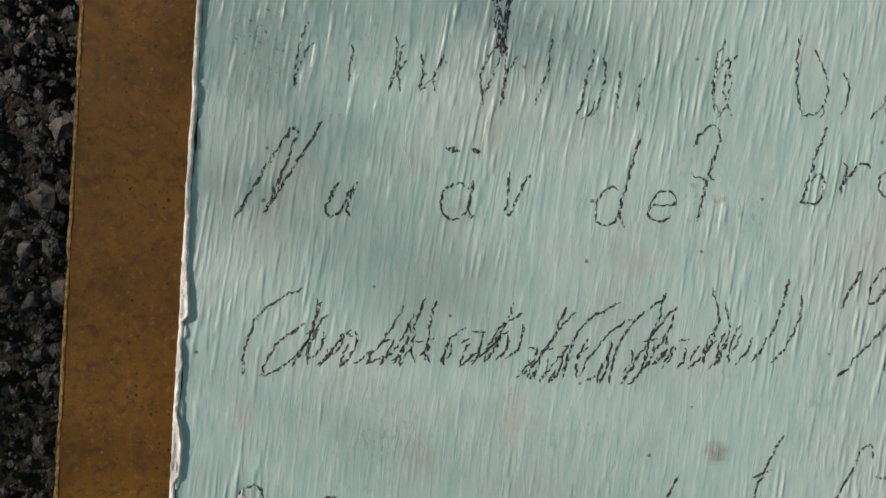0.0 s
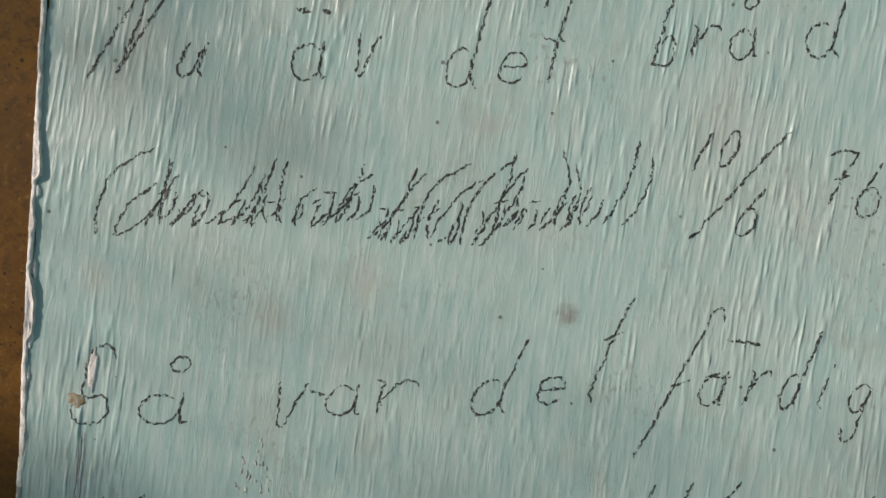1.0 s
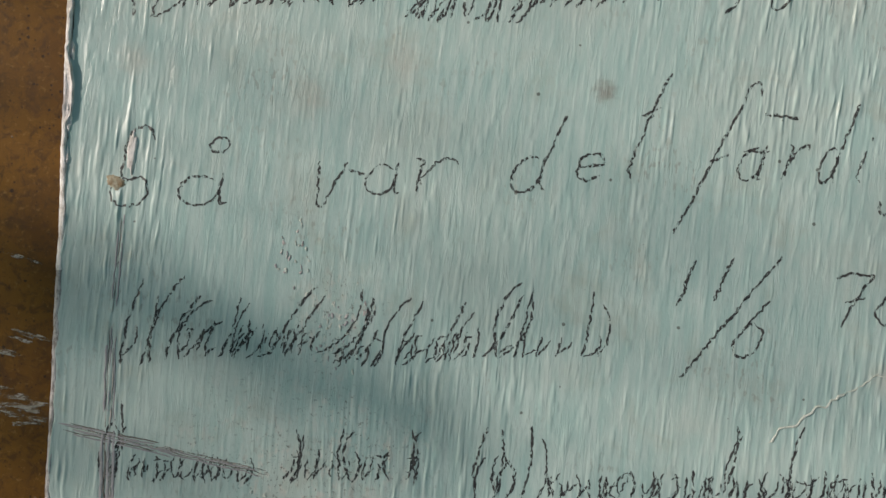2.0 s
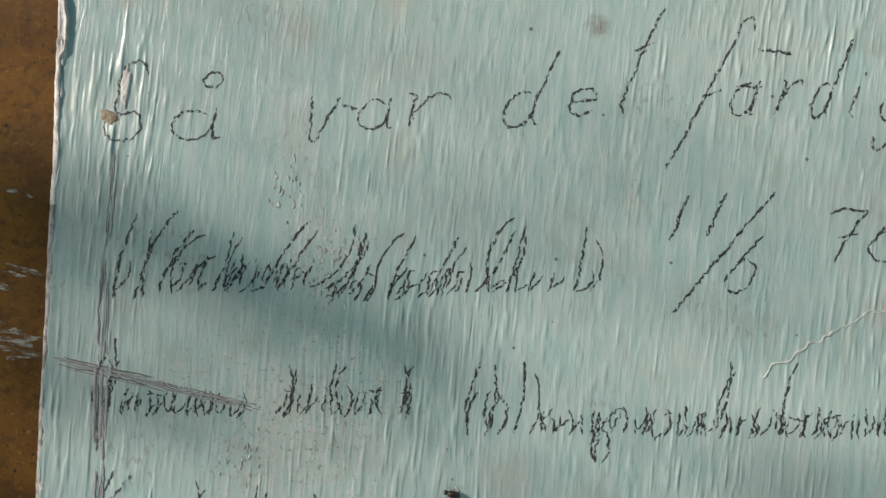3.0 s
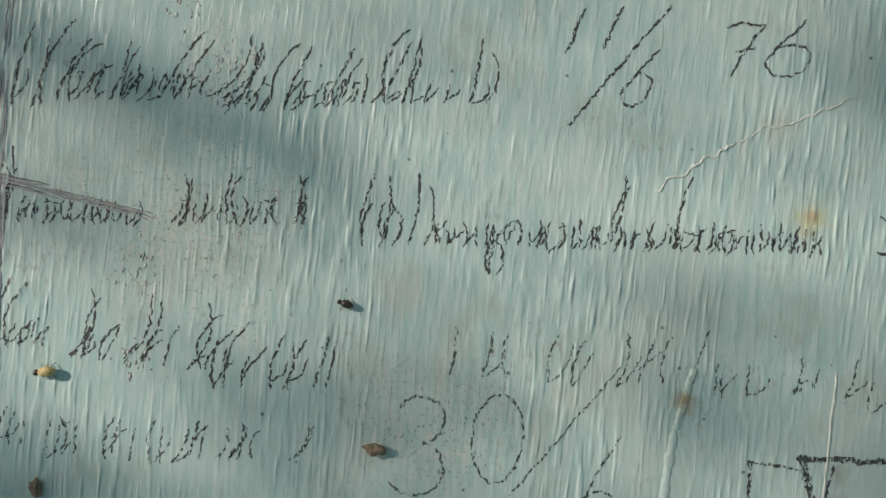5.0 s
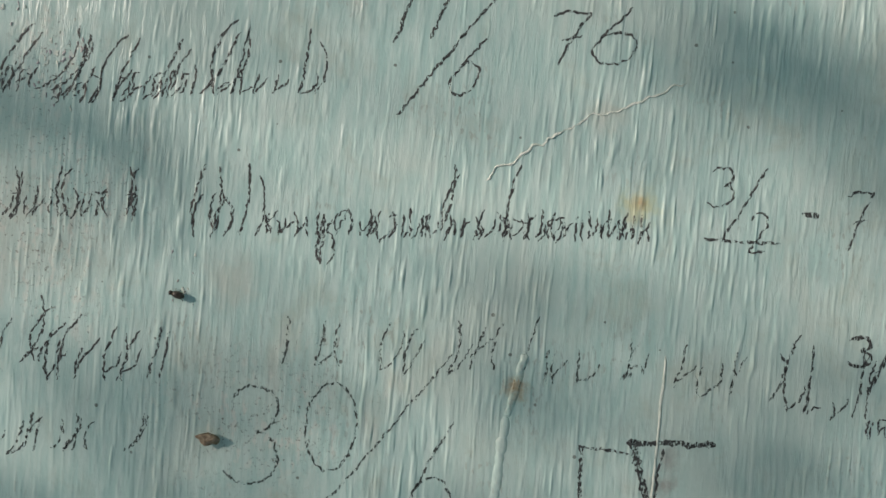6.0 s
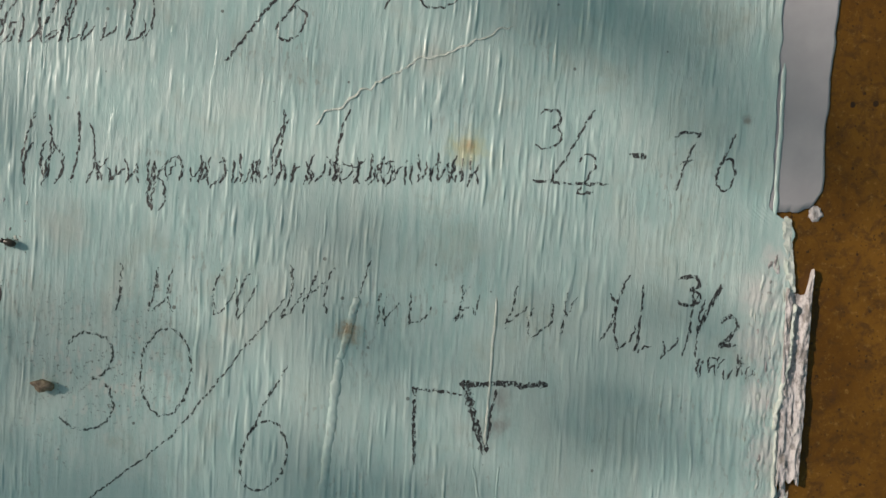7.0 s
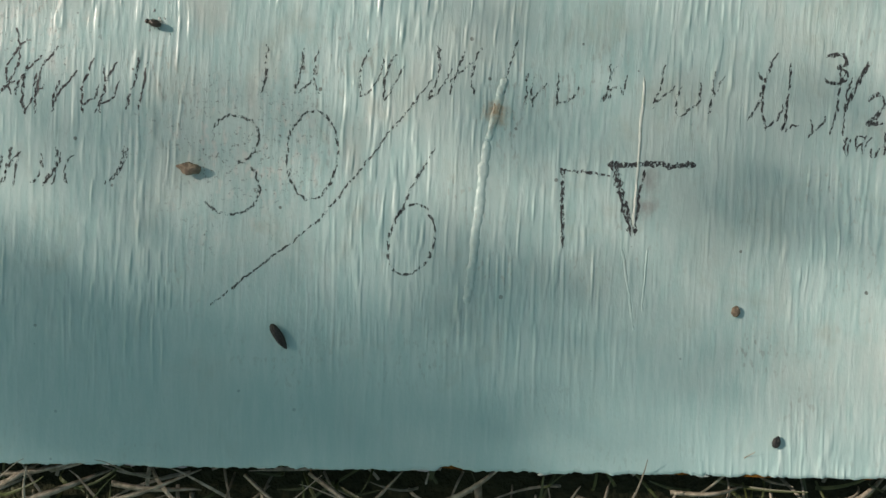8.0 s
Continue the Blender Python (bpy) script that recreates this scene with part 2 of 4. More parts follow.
PAINT = make_paint()
PRIMER = make_primer("white_primer", (0.80, 0.78, 0.76), (0.46, 0.43, 0.40))
UNDERCOAT = make_plain("grey_undercoat", (0.28, 0.275, 0.29), (0.335, 0.33, 0.345), 40, 0.6, 0.12, 0.0004)
TORN = make_primer("torn_mauve_primer", (0.50, 0.475, 0.475), (0.19, 0.175, 0.165))


def make_scrape():
    """Paint scored away along one line: fine pale and dark scratches side by side."""
    m = Nodes("scraped_grey", 0.75)
    score = m.noise(900, m.mapped((1.0, 0.06, 1.0)), 4, 0.7)
    c = m.mix(m.ramp(score, 0.36, 0.64), (0.15, 0.145, 0.135), (0.38, 0.37, 0.35))
    c = m.mix(m.ramp(m.noise(170, None, 4, 0.65), 0.45, 0.65, 0.0, 0.6), c, (0.30, 0.40, 0.37))
    m.bump(score, 0.6, 0.0006)
    gone = m.math("ADD", m.math("MULTIPLY", score, 0.7), m.math("MULTIPLY", m.noise(120, None, 4, 0.7), 0.3))
    return m.done(c, 0.75, m.ramp(gone, 0.44, 0.52, 0.12, 0.95))


SCRAPE = make_scrape()
SCORED = make_plain("scored_dark_groove", (0.07, 0.066, 0.058), (0.24, 0.23, 0.21), 500, 0.8, 0.4)
HARDBOARD = make_hardboard()
FRAY = make_plain("frayed_fibre", (0.12, 0.065, 0.015), (0.34, 0.20, 0.065), 500, 0.85, 0.6)


def make_residue():
    """Paint dragged over the bare board: it covers the fibres only in streaks."""
    m = Nodes("paint_residue", 0.7)
    drag = m.noise(520, m.mapped((0.28, 1.0, 1.0), 12), 4, 0.7, 0.4)
    c = m.mix(m.ramp(m.noise(300), 0.35, 0.7), (0.36, 0.35, 0.31), (0.22, 0.19, 0.14))
    m.bump(drag, 0.4, 0.0004)
    return m.done(c, 0.7, m.ramp(drag, 0.42, 0.64, 0.0, 0.85))


RESIDUE = make_residue()
GRAPHITE = make_graphite()
FAINT_GRAPHITE = make_graphite("faint_graphite", 0.52, 0.60, 0.80)
GROUND = make_ground()
STONE = make_plain("dark_slag_stone", (0.010, 0.010, 0.010), (0.075, 0.070, 0.066), 260, 0.42, 0.7, 0.002, True, 0.5)
PALE_STONE = make_plain("grey_pink_stone", (0.045, 0.036, 0.032), (0.14, 0.112, 0.102), 240, 0.6, 0.5)
STRAW = make_plain("dry_straw", (0.17, 0.15, 0.105), (0.40, 0.365, 0.29), 300, 0.6, 0.3, 0.001, True)
GREEN_BLADE = make_plain("green_grass", (0.035, 0.05, 0.012), (0.085, 0.10, 0.03), 200, 0.5, 0.2, 0.001, True)
LEAF = make_plain("shrub_leaf", (0.04, 0.07, 0.02), (0.08, 0.12, 0.035), 30, 0.5, 0.2)
BARK = make_plain("grey_bark", (0.06, 0.05, 0.04), (0.16, 0.14, 0.12), 60, 0.9, 0.8, 0.004)
BUG_DARK = make_plain("dark_shell", (0.012, 0.010, 0.008), (0.045, 0.035, 0.025), 900, 0.3, 0.2)
BUG_AMBER = make_plain("amber_shell", (0.24, 0.16, 0.05), (0.50, 0.42, 0.22), 900, 0.35, 0.2)
HUSK = make_plain("brown_husk", (0.11, 0.08, 0.055), (0.22, 0.17, 0.12), 700, 0.6, 0.4)
SEED_BLACK = make_plain("black_seed_skin", (0.006, 0.006, 0.006), (0.022, 0.021, 0.02), 800, 0.45, 0.4)
RUST = make_plain("rust", (0.24, 0.17, 0.10), (0.37, 0.36, 0.28), 600, 0.85, 0.5)
PALE_PAINT = make_primer("pale_worn_paint", (0.52, 0.56, 0.52), (0.38, 0.44, 0.40))


# ---- building helpers ----
def link(name, me, material, parent=None, label=""):
    me.materials.append(material)
    ob = new(name, me)
    if parent:
        ob.parent = parent
    if label:
        ob["label"] = label
    return ob


def part(name, bm, material, parent=None, label="", smoothed=True):
    me = bpy.data.meshes.new(name)
    bmesh.ops.recalc_face_normals(bm, faces=bm.faces)
    bm.to_mesh(me)
    bm.free()
    me.polygons.foreach_set("use_smooth", [smoothed] * len(me.polygons))
    return link(name, me, material, parent, label)


def thing(name, at, label, category, group="", kind=""):
    ob = new(name)
    ob.location = at
    ob.empty_display_size = 0.01
    return tagged(ob, label, category, group, kind)


def sheet(name, xs, ys, zs, material, parent=None, label="", drop=None, smoothed=True):
    """A grid mesh from 2D arrays, with a skirt down to z = drop along its rim."""
    rows, cols = xs.shape
    verts = np.stack([xs.ravel(), ys.ravel(), zs.ravel()], 1)
    i = np.arange((rows - 1) * (cols - 1))
    a = (i // (cols - 1)) * cols + i % (cols - 1)
    faces = np.stack([a, a + 1, a + cols + 1, a + cols], 1)
    if drop is not None:
        rim = np.concatenate([np.arange(cols), np.arange(1, rows) * cols + cols - 1,
                              (rows - 1) * cols + np.arange(cols - 2, -1, -1), np.arange(rows - 2, 0, -1) * cols])
        low = verts[rim].copy()
        low[:, 2] = drop
        base = len(verts) + np.arange(len(rim))
        verts = np.concatenate([verts, low])
        nxt = np.roll(np.arange(len(rim)), -1)
        faces = np.concatenate([faces, np.stack([rim, base, base[nxt], rim[nxt]], 1)])
    me = bpy.data.meshes.new(name)
    me.from_pydata(verts.tolist(), [], faces.tolist())
    me.polygons.foreach_set("use_smooth", [smoothed] * len(me.polygons))
    me.update()
    return link(name, me, material, parent, label)


def strip(name, ax, ay, bx, by, width, height, material, parent, label="", wobble=0.001, seed=0, base=0.0, n=60, ragged=0.4, dip=0.0, lean=0.0, sharp=False):
    """A raised ridge, smear or groove along a line: a rough cross-section swept from a to b, thinning at both ends."""
    t = np.linspace(0, 1, n)
    length = math.hypot(bx - ax, by - ay)
    dx, dy = (bx - ax) / length, (by - ay) / length
    side = (fbm(t * length / 0.006, 0.5, seed) - 0.5) * 2 * wobble
    taper = smooth(0, 0.06, t) * smooth(0, 0.06, 1 - t)
    w = width * (1 - ragged + 2 * ragged * fbm(t * length / 0.003, 3.5, seed + 7)) * (0.25 + 0.75 * taper)
    h = height * (1 - ragged + 2 * ragged * fbm(t * length / 0.0025, 9.5, seed + 11)) * taper
    u = np.array([-0.5, -0.47, -0.20, 0.15, 0.42, 0.5] if sharp else [-0.5, -0.32, -0.12, 0.12, 0.32, 0.5])
    prof = np.array([0.0, 0.75, 1.0 - dip, 1.0 - dip, 0.75, 0.0])
    off = side[:, None] + u[None, :] * w[:, None] + lean * prof[None, :] * h[:, None]
    off = off + (vnoise(t[:, None] * length / 0.0012, u[None, :] * 9, seed + 3) - 0.5) * width * (0.14 if sharp else 0.35) * ragged
    xs = ax + dx * t[:, None] * length - dy * off
    ys = ay + dy * t[:, None] * length + dx * off
    zs = base + prof[None, :] * h[:, None] * (0.6 + 0.8 * vnoise(t[:, None] * length / (0.0022 if sharp else 0.0015), u[None, :] * 6, seed + 5))
    return sheet(name, xs, ys, zs, material, parent, label, None, not sharp)


def patch(name, x, y, rx, ry, height, material, parent, label="", seed=0, turn=0.0, base=0.0, rough=0.35, rings=5, n=40):
    """A low uneven blot or flake with a ragged outline."""
    a = np.linspace(0, 2 * math.pi, n, endpoint=False)
    edge = 1 - rough + 2 * rough * fbm(2.2 * np.cos(a) + 5, 2.2 * np.sin(a) + 5, seed)
    c, s = math.cos(radians(turn)), math.sin(radians(turn))
    bm = bmesh.new()
    mid = bm.verts.new((x, y, base + height))
    last = None
    for k in range(1, rings + 1):
        r = k / rings
        lift = height * (1.0 if k < rings - 1 else (0.85 if k < rings else 0.0))
        ring = []
        for ang, e in zip(a, edge):
            px, py = r * e * rx * math.cos(ang), r * e * ry * math.sin(ang)
            z = base + lift * (0.75 + 0.5 * float(vnoise(px / 0.0016, py / 0.0016, seed + 2)))
            ring.append(bm.verts.new((x + c * px - s * py, y + s * px + c * py, z if k < rings else base)))
        for i in range(n):
            j = (i + 1) % n
            if last is None:
                bm.faces.new((mid, ring[i], ring[j]))
            else:
                bm.faces.new((last[i], ring[i], ring[j], last[j]))
        last = ring
    return part(name, bm, material, parent, label)


# ---- ground ----
PANEL_L, PANEL_R, PANEL_B, PANEL_T = -0.187, 0.345, -0.1575, 0.415
PANEL_LOW, PANEL_TOP = -0.0045, -0.0006
SOIL = -0.024


def build_ground():
    """One sheet to the horizon, with a low rise under the board on which it lies."""
    near = np.linspace(-0.7, 0.9, 161)
    far = np.array([1.2, 2, 4, 9, 25, 80, 300, 1200])
    gx = np.concatenate([-far[::-1], near, far + 0.2])
    gy = np.concatenate([-far[::-1], near - 0.05, far + 0.2])
    xs, ys = np.meshgrid(gx, gy)
    rise = smooth(0.0, 0.09, np.minimum(np.minimum(xs - PANEL_L - 0.02, PANEL_R - 0.02 - xs), np.minimum(ys - PANEL_B - 0.03, PANEL_T - 0.03 - ys)))
    close = smooth(1.2, 0.6, np.maximum(abs(xs), abs(ys)))
    uneven = (fbm(xs / 0.05, ys / 0.05, 4) - 0.5) * 0.012 * (1 - rise) * close
    zs = SOIL + uneven + rise * (PANEL_LOW - SOIL)
    ob = sheet("ground", xs, ys, zs, GROUND, None, "dark bare soil with grass under a painted board")
    return tagged(ob, "", "ground", "", "structure")


build_ground()

# ---- the board ----
board = thing("painted_board", (0, 0, 0), "old hardboard panel with flaking pale green brushed paint and pencil writing", "board")


def build_panel():
    """The bare hardboard, with slightly crumbled edges."""
    bm = bmesh.new()
    steps = 120
    rim = []
    for k in range(steps):
        rim.append((PANEL_L + (PANEL_R - PANEL_L) * k / steps, PANEL_B))
    for k in range(steps):
        rim.append((PANEL_R, PANEL_B + (PANEL_T - PANEL_B) * k / steps))
    for k in range(steps):
        rim.append((PANEL_R - (PANEL_R - PANEL_L) * k / steps, PANEL_T))
    for k in range(steps):
        rim.append((PANEL_L, PANEL_T - (PANEL_T - PANEL_B) * k / steps))
    cx, cy = (PANEL_L + PANEL_R) / 2, (PANEL_B + PANEL_T) / 2
    top, low = [], []
    for x, y in rim:
        j = (float(fbm(x / 0.004 + y / 0.003, y / 0.005, 21)) - 0.5) * 0.0016
        f = 1 - (0.0006 + j) / 0.25
        top.append(bm.verts.new((cx + (x - cx) * f, cy + (y - cy) * f, PANEL_TOP)))
        low.append(bm.verts.new((cx + (x - cx) * f, cy + (y - cy) * f, PANEL_LOW)))
    n = len(rim)
    for i in range(n):
        bm.faces.new((top[i], low[i], low[(i + 1) % n], top[(i + 1) % n]))
    bm.faces.new(top)
    bm.faces.new(low)
    return part("hardboard_panel", bm, HARDBOARD, board, "bare brown hardboard with dark specks", False)


build_panel()


def left_edge(y):
    return -0.1445 + (fbm(y / 0.006, 0.5, 31) - 0.5) * 0.0022 + (fbm(y / 0.03, 2.5, 33) - 0.5) * 0.002


def right_edge(y):
    """Broken edge of the green coat: behind the grey undercoat above, torn back below."""
    e = 0.2745 + 0.0080 * (1 - smooth(0.016, 0.024, y)) + (fbm(y / 0.007, 5.5, 35) - 0.5) * (0.002 + 0.0025 * (1 - smooth(0.015, 0.03, y)))
    return e + 0.0015 * (1 - smooth(-0.16, -0.07, y))


def low_edge(x):
    bite = 0.0016 * np.exp(-((x - 0.110) / 0.006) ** 2) + 0.0010 * np.exp(-((x - 0.196) / 0.005) ** 2) + 0.0008 * np.exp(-((x - 0.222) / 0.005) ** 2)
    return -0.1580 + bite + (fbm(x / 0.005, 1.5, 37) - 0.5) * 0.0020 + (vnoise(x / 0.0011, 3.5, 38) - 0.5) * 0.0006 + 0.0010 * x / 0.2


def relief(x, y):
    """Height of the brushed paint: long beaded ridges that lean a little more towards the top."""
    s = x - (0.03 + 0.15 * y) * y + 0.0022 * (fbm(x / 0.05, y / 0.06, 41) - 0.5) + 0.0007 * (vnoise(x / 0.012, y / 0.009, 40) - 0.5)
    a = vnoise(s / 0.0012, y / 0.012, 43)
    b = vnoise(s / 0.0042, y / 0.045, 44)
    c = vnoise(s / 0.0008, y / 0.007, 45)
    wide = vnoise((s - 0.03 * y) / 0.0024, y / 0.012, 48)
    bead = 0.35 + 1.3 * vnoise(s / 0.0016, y / 0.0036, 49)
    thick = 0.30 + 1.1 * smooth(0.35, 0.7, fbm(x / 0.04, y / 0.06, 46))
    calm = 0.10 + 0.90 * smooth(-0.150, -0.085, y + 0.07 * smooth(0.16, 0.24, x))
    ridge = smooth(0.55, 0.92, a) * 0.00036 + smooth(0.35, 0.9, b) * 0.00005 + smooth(0.55, 0.95, c) * 0.00016 + smooth(0.70, 0.95, wide) * 0.00022
    knobs = smooth(0.62, 0.9, vnoise(s / 0.0022, y / 0.0050, 47)) * 0.00030 * smooth(0.22, 0.30, y) * (1 - smooth(-0.06, -0.01, x))
    knobs = knobs + smooth(0.66, 0.92, vnoise(s / 0.0019, y / 0.0046, 57)) * 0.00022 * smooth(0.45, 0.65, fbm(x / 0.05, y / 0.05, 58))
    return 0.54 * ridge * bead * thick * calm + 0.8 * knobs * calm


def build_paint():
    u = np.linspace(0, 1, 1450)
    v = np.linspace(0, 1, 400)
    y0 = PANEL_B + v * (PANEL_T - 0.004 - PANEL_B)
    uu, yy = np.meshgrid(u, y0)
    xl, xr = -0.1445, 0.2765
    xx = xl + uu * (xr - xl)
    xx = xx + (left_edge(yy) - xl) * smooth(0.012, 0.0, xx - xl) + (right_edge(yy) - xr) * smooth(0.030, 0.0, xr - xx)
    low = low_edge(xx)
    yy = low + (yy - PANEL_B) * (PANEL_T - 0.004 - low) / (PANEL_T - 0.004 - PANEL_B)
    zz = relief(xx, yy)
    # the rim curls up a little where the coat has let go
    zz += 0.0004 * np.exp(-((xx - left_edge(yy)) / 0.0016) ** 2) * vnoise(yy / 0.006, 1.0, 51)
    zz += 0.0005 * np.exp(-((xx - right_edge(yy)) / 0.002) ** 2) * vnoise(yy / 0.008, 2.0, 52)
    hatch = smooth(0.264, 0.270, xx + 0.006 * (fbm(xx / 0.006, yy / 0.010, 55) - 0.5)) * (1 - smooth(-0.008, 0.004, yy))
    hatch = hatch * (0.35 + 0.65 * smooth(-0.085, -0.055, yy) + 0.5 * smooth(0.272, 0.280, xx))
    zz += hatch * (0.00022 * smooth(0.42, 0.75, vnoise((xx - 0.12 * yy) / 0.0010, yy / 0.0045, 53)) + 0.00022 * smooth(0.4, 0.9, vnoise(xx / 0.0008, yy / 0.0024, 54)))
    sheet("paint_coat", xx, yy, zz, PAINT, board, "pale green brushed paint, weathered and stained", PANEL_TOP)


build_paint()


def build_edges():
    # standing white lip of the left rim, where a moulding was torn off: even above, curled and hollow in the middle, low below
    y = PANEL_B + 0.002
    while y < PANEL_T - 0.012:
        end = min(y + 0.05, PANEL_T - 0.002)
        yy = np.linspace(y, end, 110)[:, None] + np.zeros((1, 7))
        u = np.array([0.0, 0.10, 0.30, 0.5, 0.72, 0.95, 1.0])[None, :]
        rim = np.array([0.0, 0.50, 0.82, 1.0, 1.0, 0.92, 0.0])[None, :]
        hollow = np.array([0.0, 0.55, 0.30, 0.18, 0.45, 1.0, 0.0])[None, :]
        up = smooth(0.09, 0.16, yy)
        curl = up * (1 - smooth(0.195, 0.235, yy)) * smooth(0.45, 0.68, vnoise(yy / 0.011, 0.5, 66))
        w = 0.0023 - 0.0002 * up + 0.0020 * curl + (0.0006 + 0.0014 * (1 - up)) * (fbm(yy / 0.005, 3.5, 67) - 0.5)
        h = (0.0008 + 0.0014 * up + 0.0004 * curl) * (0.65 + 0.7 * fbm(yy / 0.008, 7.5, 68))
        prof = rim * (1 - curl) + hollow * curl
        left = -0.1462 - 0.0004 * up + 0.0008 * (fbm(yy / 0.012, 1.5, 69) - 0.5) + 0.0004 * (vnoise(yy / 0.0016, 2.5, 70) - 0.5)
        xs = left + u * w
        zs = PANEL_TOP + prof * h * (0.85 + 0.3 * vnoise(yy / 0.0020, u * 5, 71))
        sheet("primer_lip", xs, yy, zs, PRIMER if end > 0.10 else TORN, board, "broken white primer edge", None, True)
        y = end
    # curled chips along the lip
    for k, (cy, r) in enumerate(((0.199, 0.0016), (0.172, 0.0022), (0.148, 0.0024), (0.135, 0.0016), (-0.005, 0.0018), (-0.03, 0.0022))):
        patch("paint_chip", -0.1440, cy, r * 0.5, r * 2.0, 0.0014 if cy > 0.1 else 0.0008, PRIMER, board, "curled white paint chip", 80 + k, 4, PANEL_TOP, 0.5, 4, 28)
    # frayed fibres on the outer rim of the hardboard
    for k in range(9):
        y = PANEL_B + 0.005 + k * 0.062
        strip("frayed_edge", PANEL_L + 0.0012, y, PANEL_L + 0.0012, y + 0.061, 0.0012, 0.0003, FRAY, board, "frayed ochre fibre edge", 0.0004, 100 + k, PANEL_TOP, 200, 0.6, 0.0, 0.0, True)
    # grey undercoat beside the green, above the torn notch
    v = np.linspace(0, 1, 120)[:, None]
    u = np.linspace(0, 1, 24)[None, :]
    ys = 0.0225 + v * (PANEL_T - 0.03) + (0.0020 * u ** 3 + 0.0024 * (fbm(u * 6, 4.5, 63) - 0.5)) * (1 - v) ** 12
    xr = 0.2925 + (fbm(ys / 0.012, 8.5, 61) - 0.5) * 0.003 - 0.004 * (1 - smooth(0.0225, 0.032, ys)) + 0.002 * smooth(0.03, 0.1, ys)
    xs = 0.2735 + u * (xr - 0.2735)
    zs = PANEL_TOP + 0.00045 + 0.0001 * fbm(xs / 0.004, ys / 0.01, 62)
    sheet("undercoat_band", xs, ys, zs, UNDERCOAT, board, "smooth grey undercoat with a chipped rim", PANEL_TOP)
    strip("paint_ridge", 0.2758, 0.020, 0.2762, 0.076, 0.0016, 0.0004, PAINT, board, "rounded paint bead", 0.0004, 120, 0.0, 70, 0.3)
    # lifted slivers and crumbs below the notch
    v = np.linspace(0, 1, 150)[:, None]
    u = np.linspace(0, 1, 26)[None, :]
    head = -0.007 + 0.010 * smooth(0.72, 1.0, u) + 0.0030 * (fbm(u * 5, 1.5, 141) - 0.5) + 0.002 * smooth(0.3, 0.0, u)
    ys = head - v * (0.075 + head + 0.014 * (fbm(u * 5, 9.5, 147) - 0.5))
    outer = 0.2908 - 0.0016 * v + 0.0010 * (fbm(ys / 0.010, 2.5, 142) - 0.5) + 0.0004 * (vnoise(ys / 0.0015, 5.5, 143) - 0.5)
    xs = 0.2812 + u * (outer - 0.2812)
    trough = np.exp(-((u - 0.46 - 0.10 * (fbm(ys / 0.02, 3.5, 144) - 0.5)) / 0.13) ** 2) * (1 - smooth(-0.030, -0.044, ys))
    rough = 0.5 * vnoise(xs / 0.0011, ys / 0.0040, 145) + 0.5 * vnoise(xs / 0.0007, ys / 0.0017, 146)
    zs = PANEL_TOP + 0.0003 + 0.0016 * smooth(0.50, 0.80, u) + 0.0010 * smooth(0.40, 0.15, u) + 0.0016 * (rough - 0.2) - 0.0004 * trough
    zs = np.maximum(zs + 0.0010 * (1 - smooth(0.0, 0.5, abs(u - 0.5))) * smooth(-0.034, -0.050, ys), PANEL_TOP + 0.0002)
    zs = np.where(u > 0.97, PANEL_TOP + 0.0016 + 0.0005 * rough, zs)
    sheet("torn_primer", xs, ys, zs, TORN, board, "torn mauve-grey primer with a ragged standing edge", PANEL_TOP, False)
    strip("paint_ridge", 0.2846, -0.010, 0.2836, -0.030, 0.0018, 0.0022, PALE_PAINT, board, "pale rounded ridge of torn paint", 0.0005, 136, PANEL_TOP, 60, 0.3)
    strip("paint_ridge", 0.2838, -0.028, 0.2790, -0.058, 0.0022, 0.0021, PALE_PAINT, board, "pale rounded ridge of torn paint", 0.0006, 137, PANEL_TOP, 80, 0.3)
    strip("paint_ridge", 0.2800, -0.056, 0.2812, -0.100, 0.0014, 0.0010, PALE_PAINT, board, "pale rounded ridge of torn paint", 0.0009, 138, 0.0, 90, 0.5)
    strip("paint_sliver", 0.2850, -0.085, 0.2862, -0.154, 0.0020, 0.0011, PRIMER, board, "broken white primer edge", 0.0008, 133, PANEL_TOP, 110, 0.5, 0.0, 0.0, True)
    strip("paint_sliver", 0.2800, 0.021, 0.2832, -0.008, 0.0036, 0.0010, PALE_PAINT, board, "broken white primer edge", 0.0006, 134, PANEL_TOP, 90, 0.5, 0.0, 0.0, True)
    patch("paint_chip", 0.2908, 0.0225, 0.0024, 0.0032, 0.0009, TORN, board, "crumbly grey paint chip", 95, 0, PANEL_TOP, 0.5, 4, 26)
    # bits of primer along the broken lower rim
    rng = random.Random(7)
    for k in range(14):
        x = rng.uniform(-0.14, 0.28)
        patch("rim_flake", x, float(low_edge(np.array(x))) + 0.0002, rng.uniform(0.002, 0.007), rng.uniform(0.0004, 0.0009), 0.0005, rng.choice((UNDERCOAT, PRIMER, PALE_PAINT)), board, "chipped pale flake of the lower rim", 500 + k, rng.uniform(-6, 6), PANEL_TOP, 0.6, 3, 22)


build_edges()


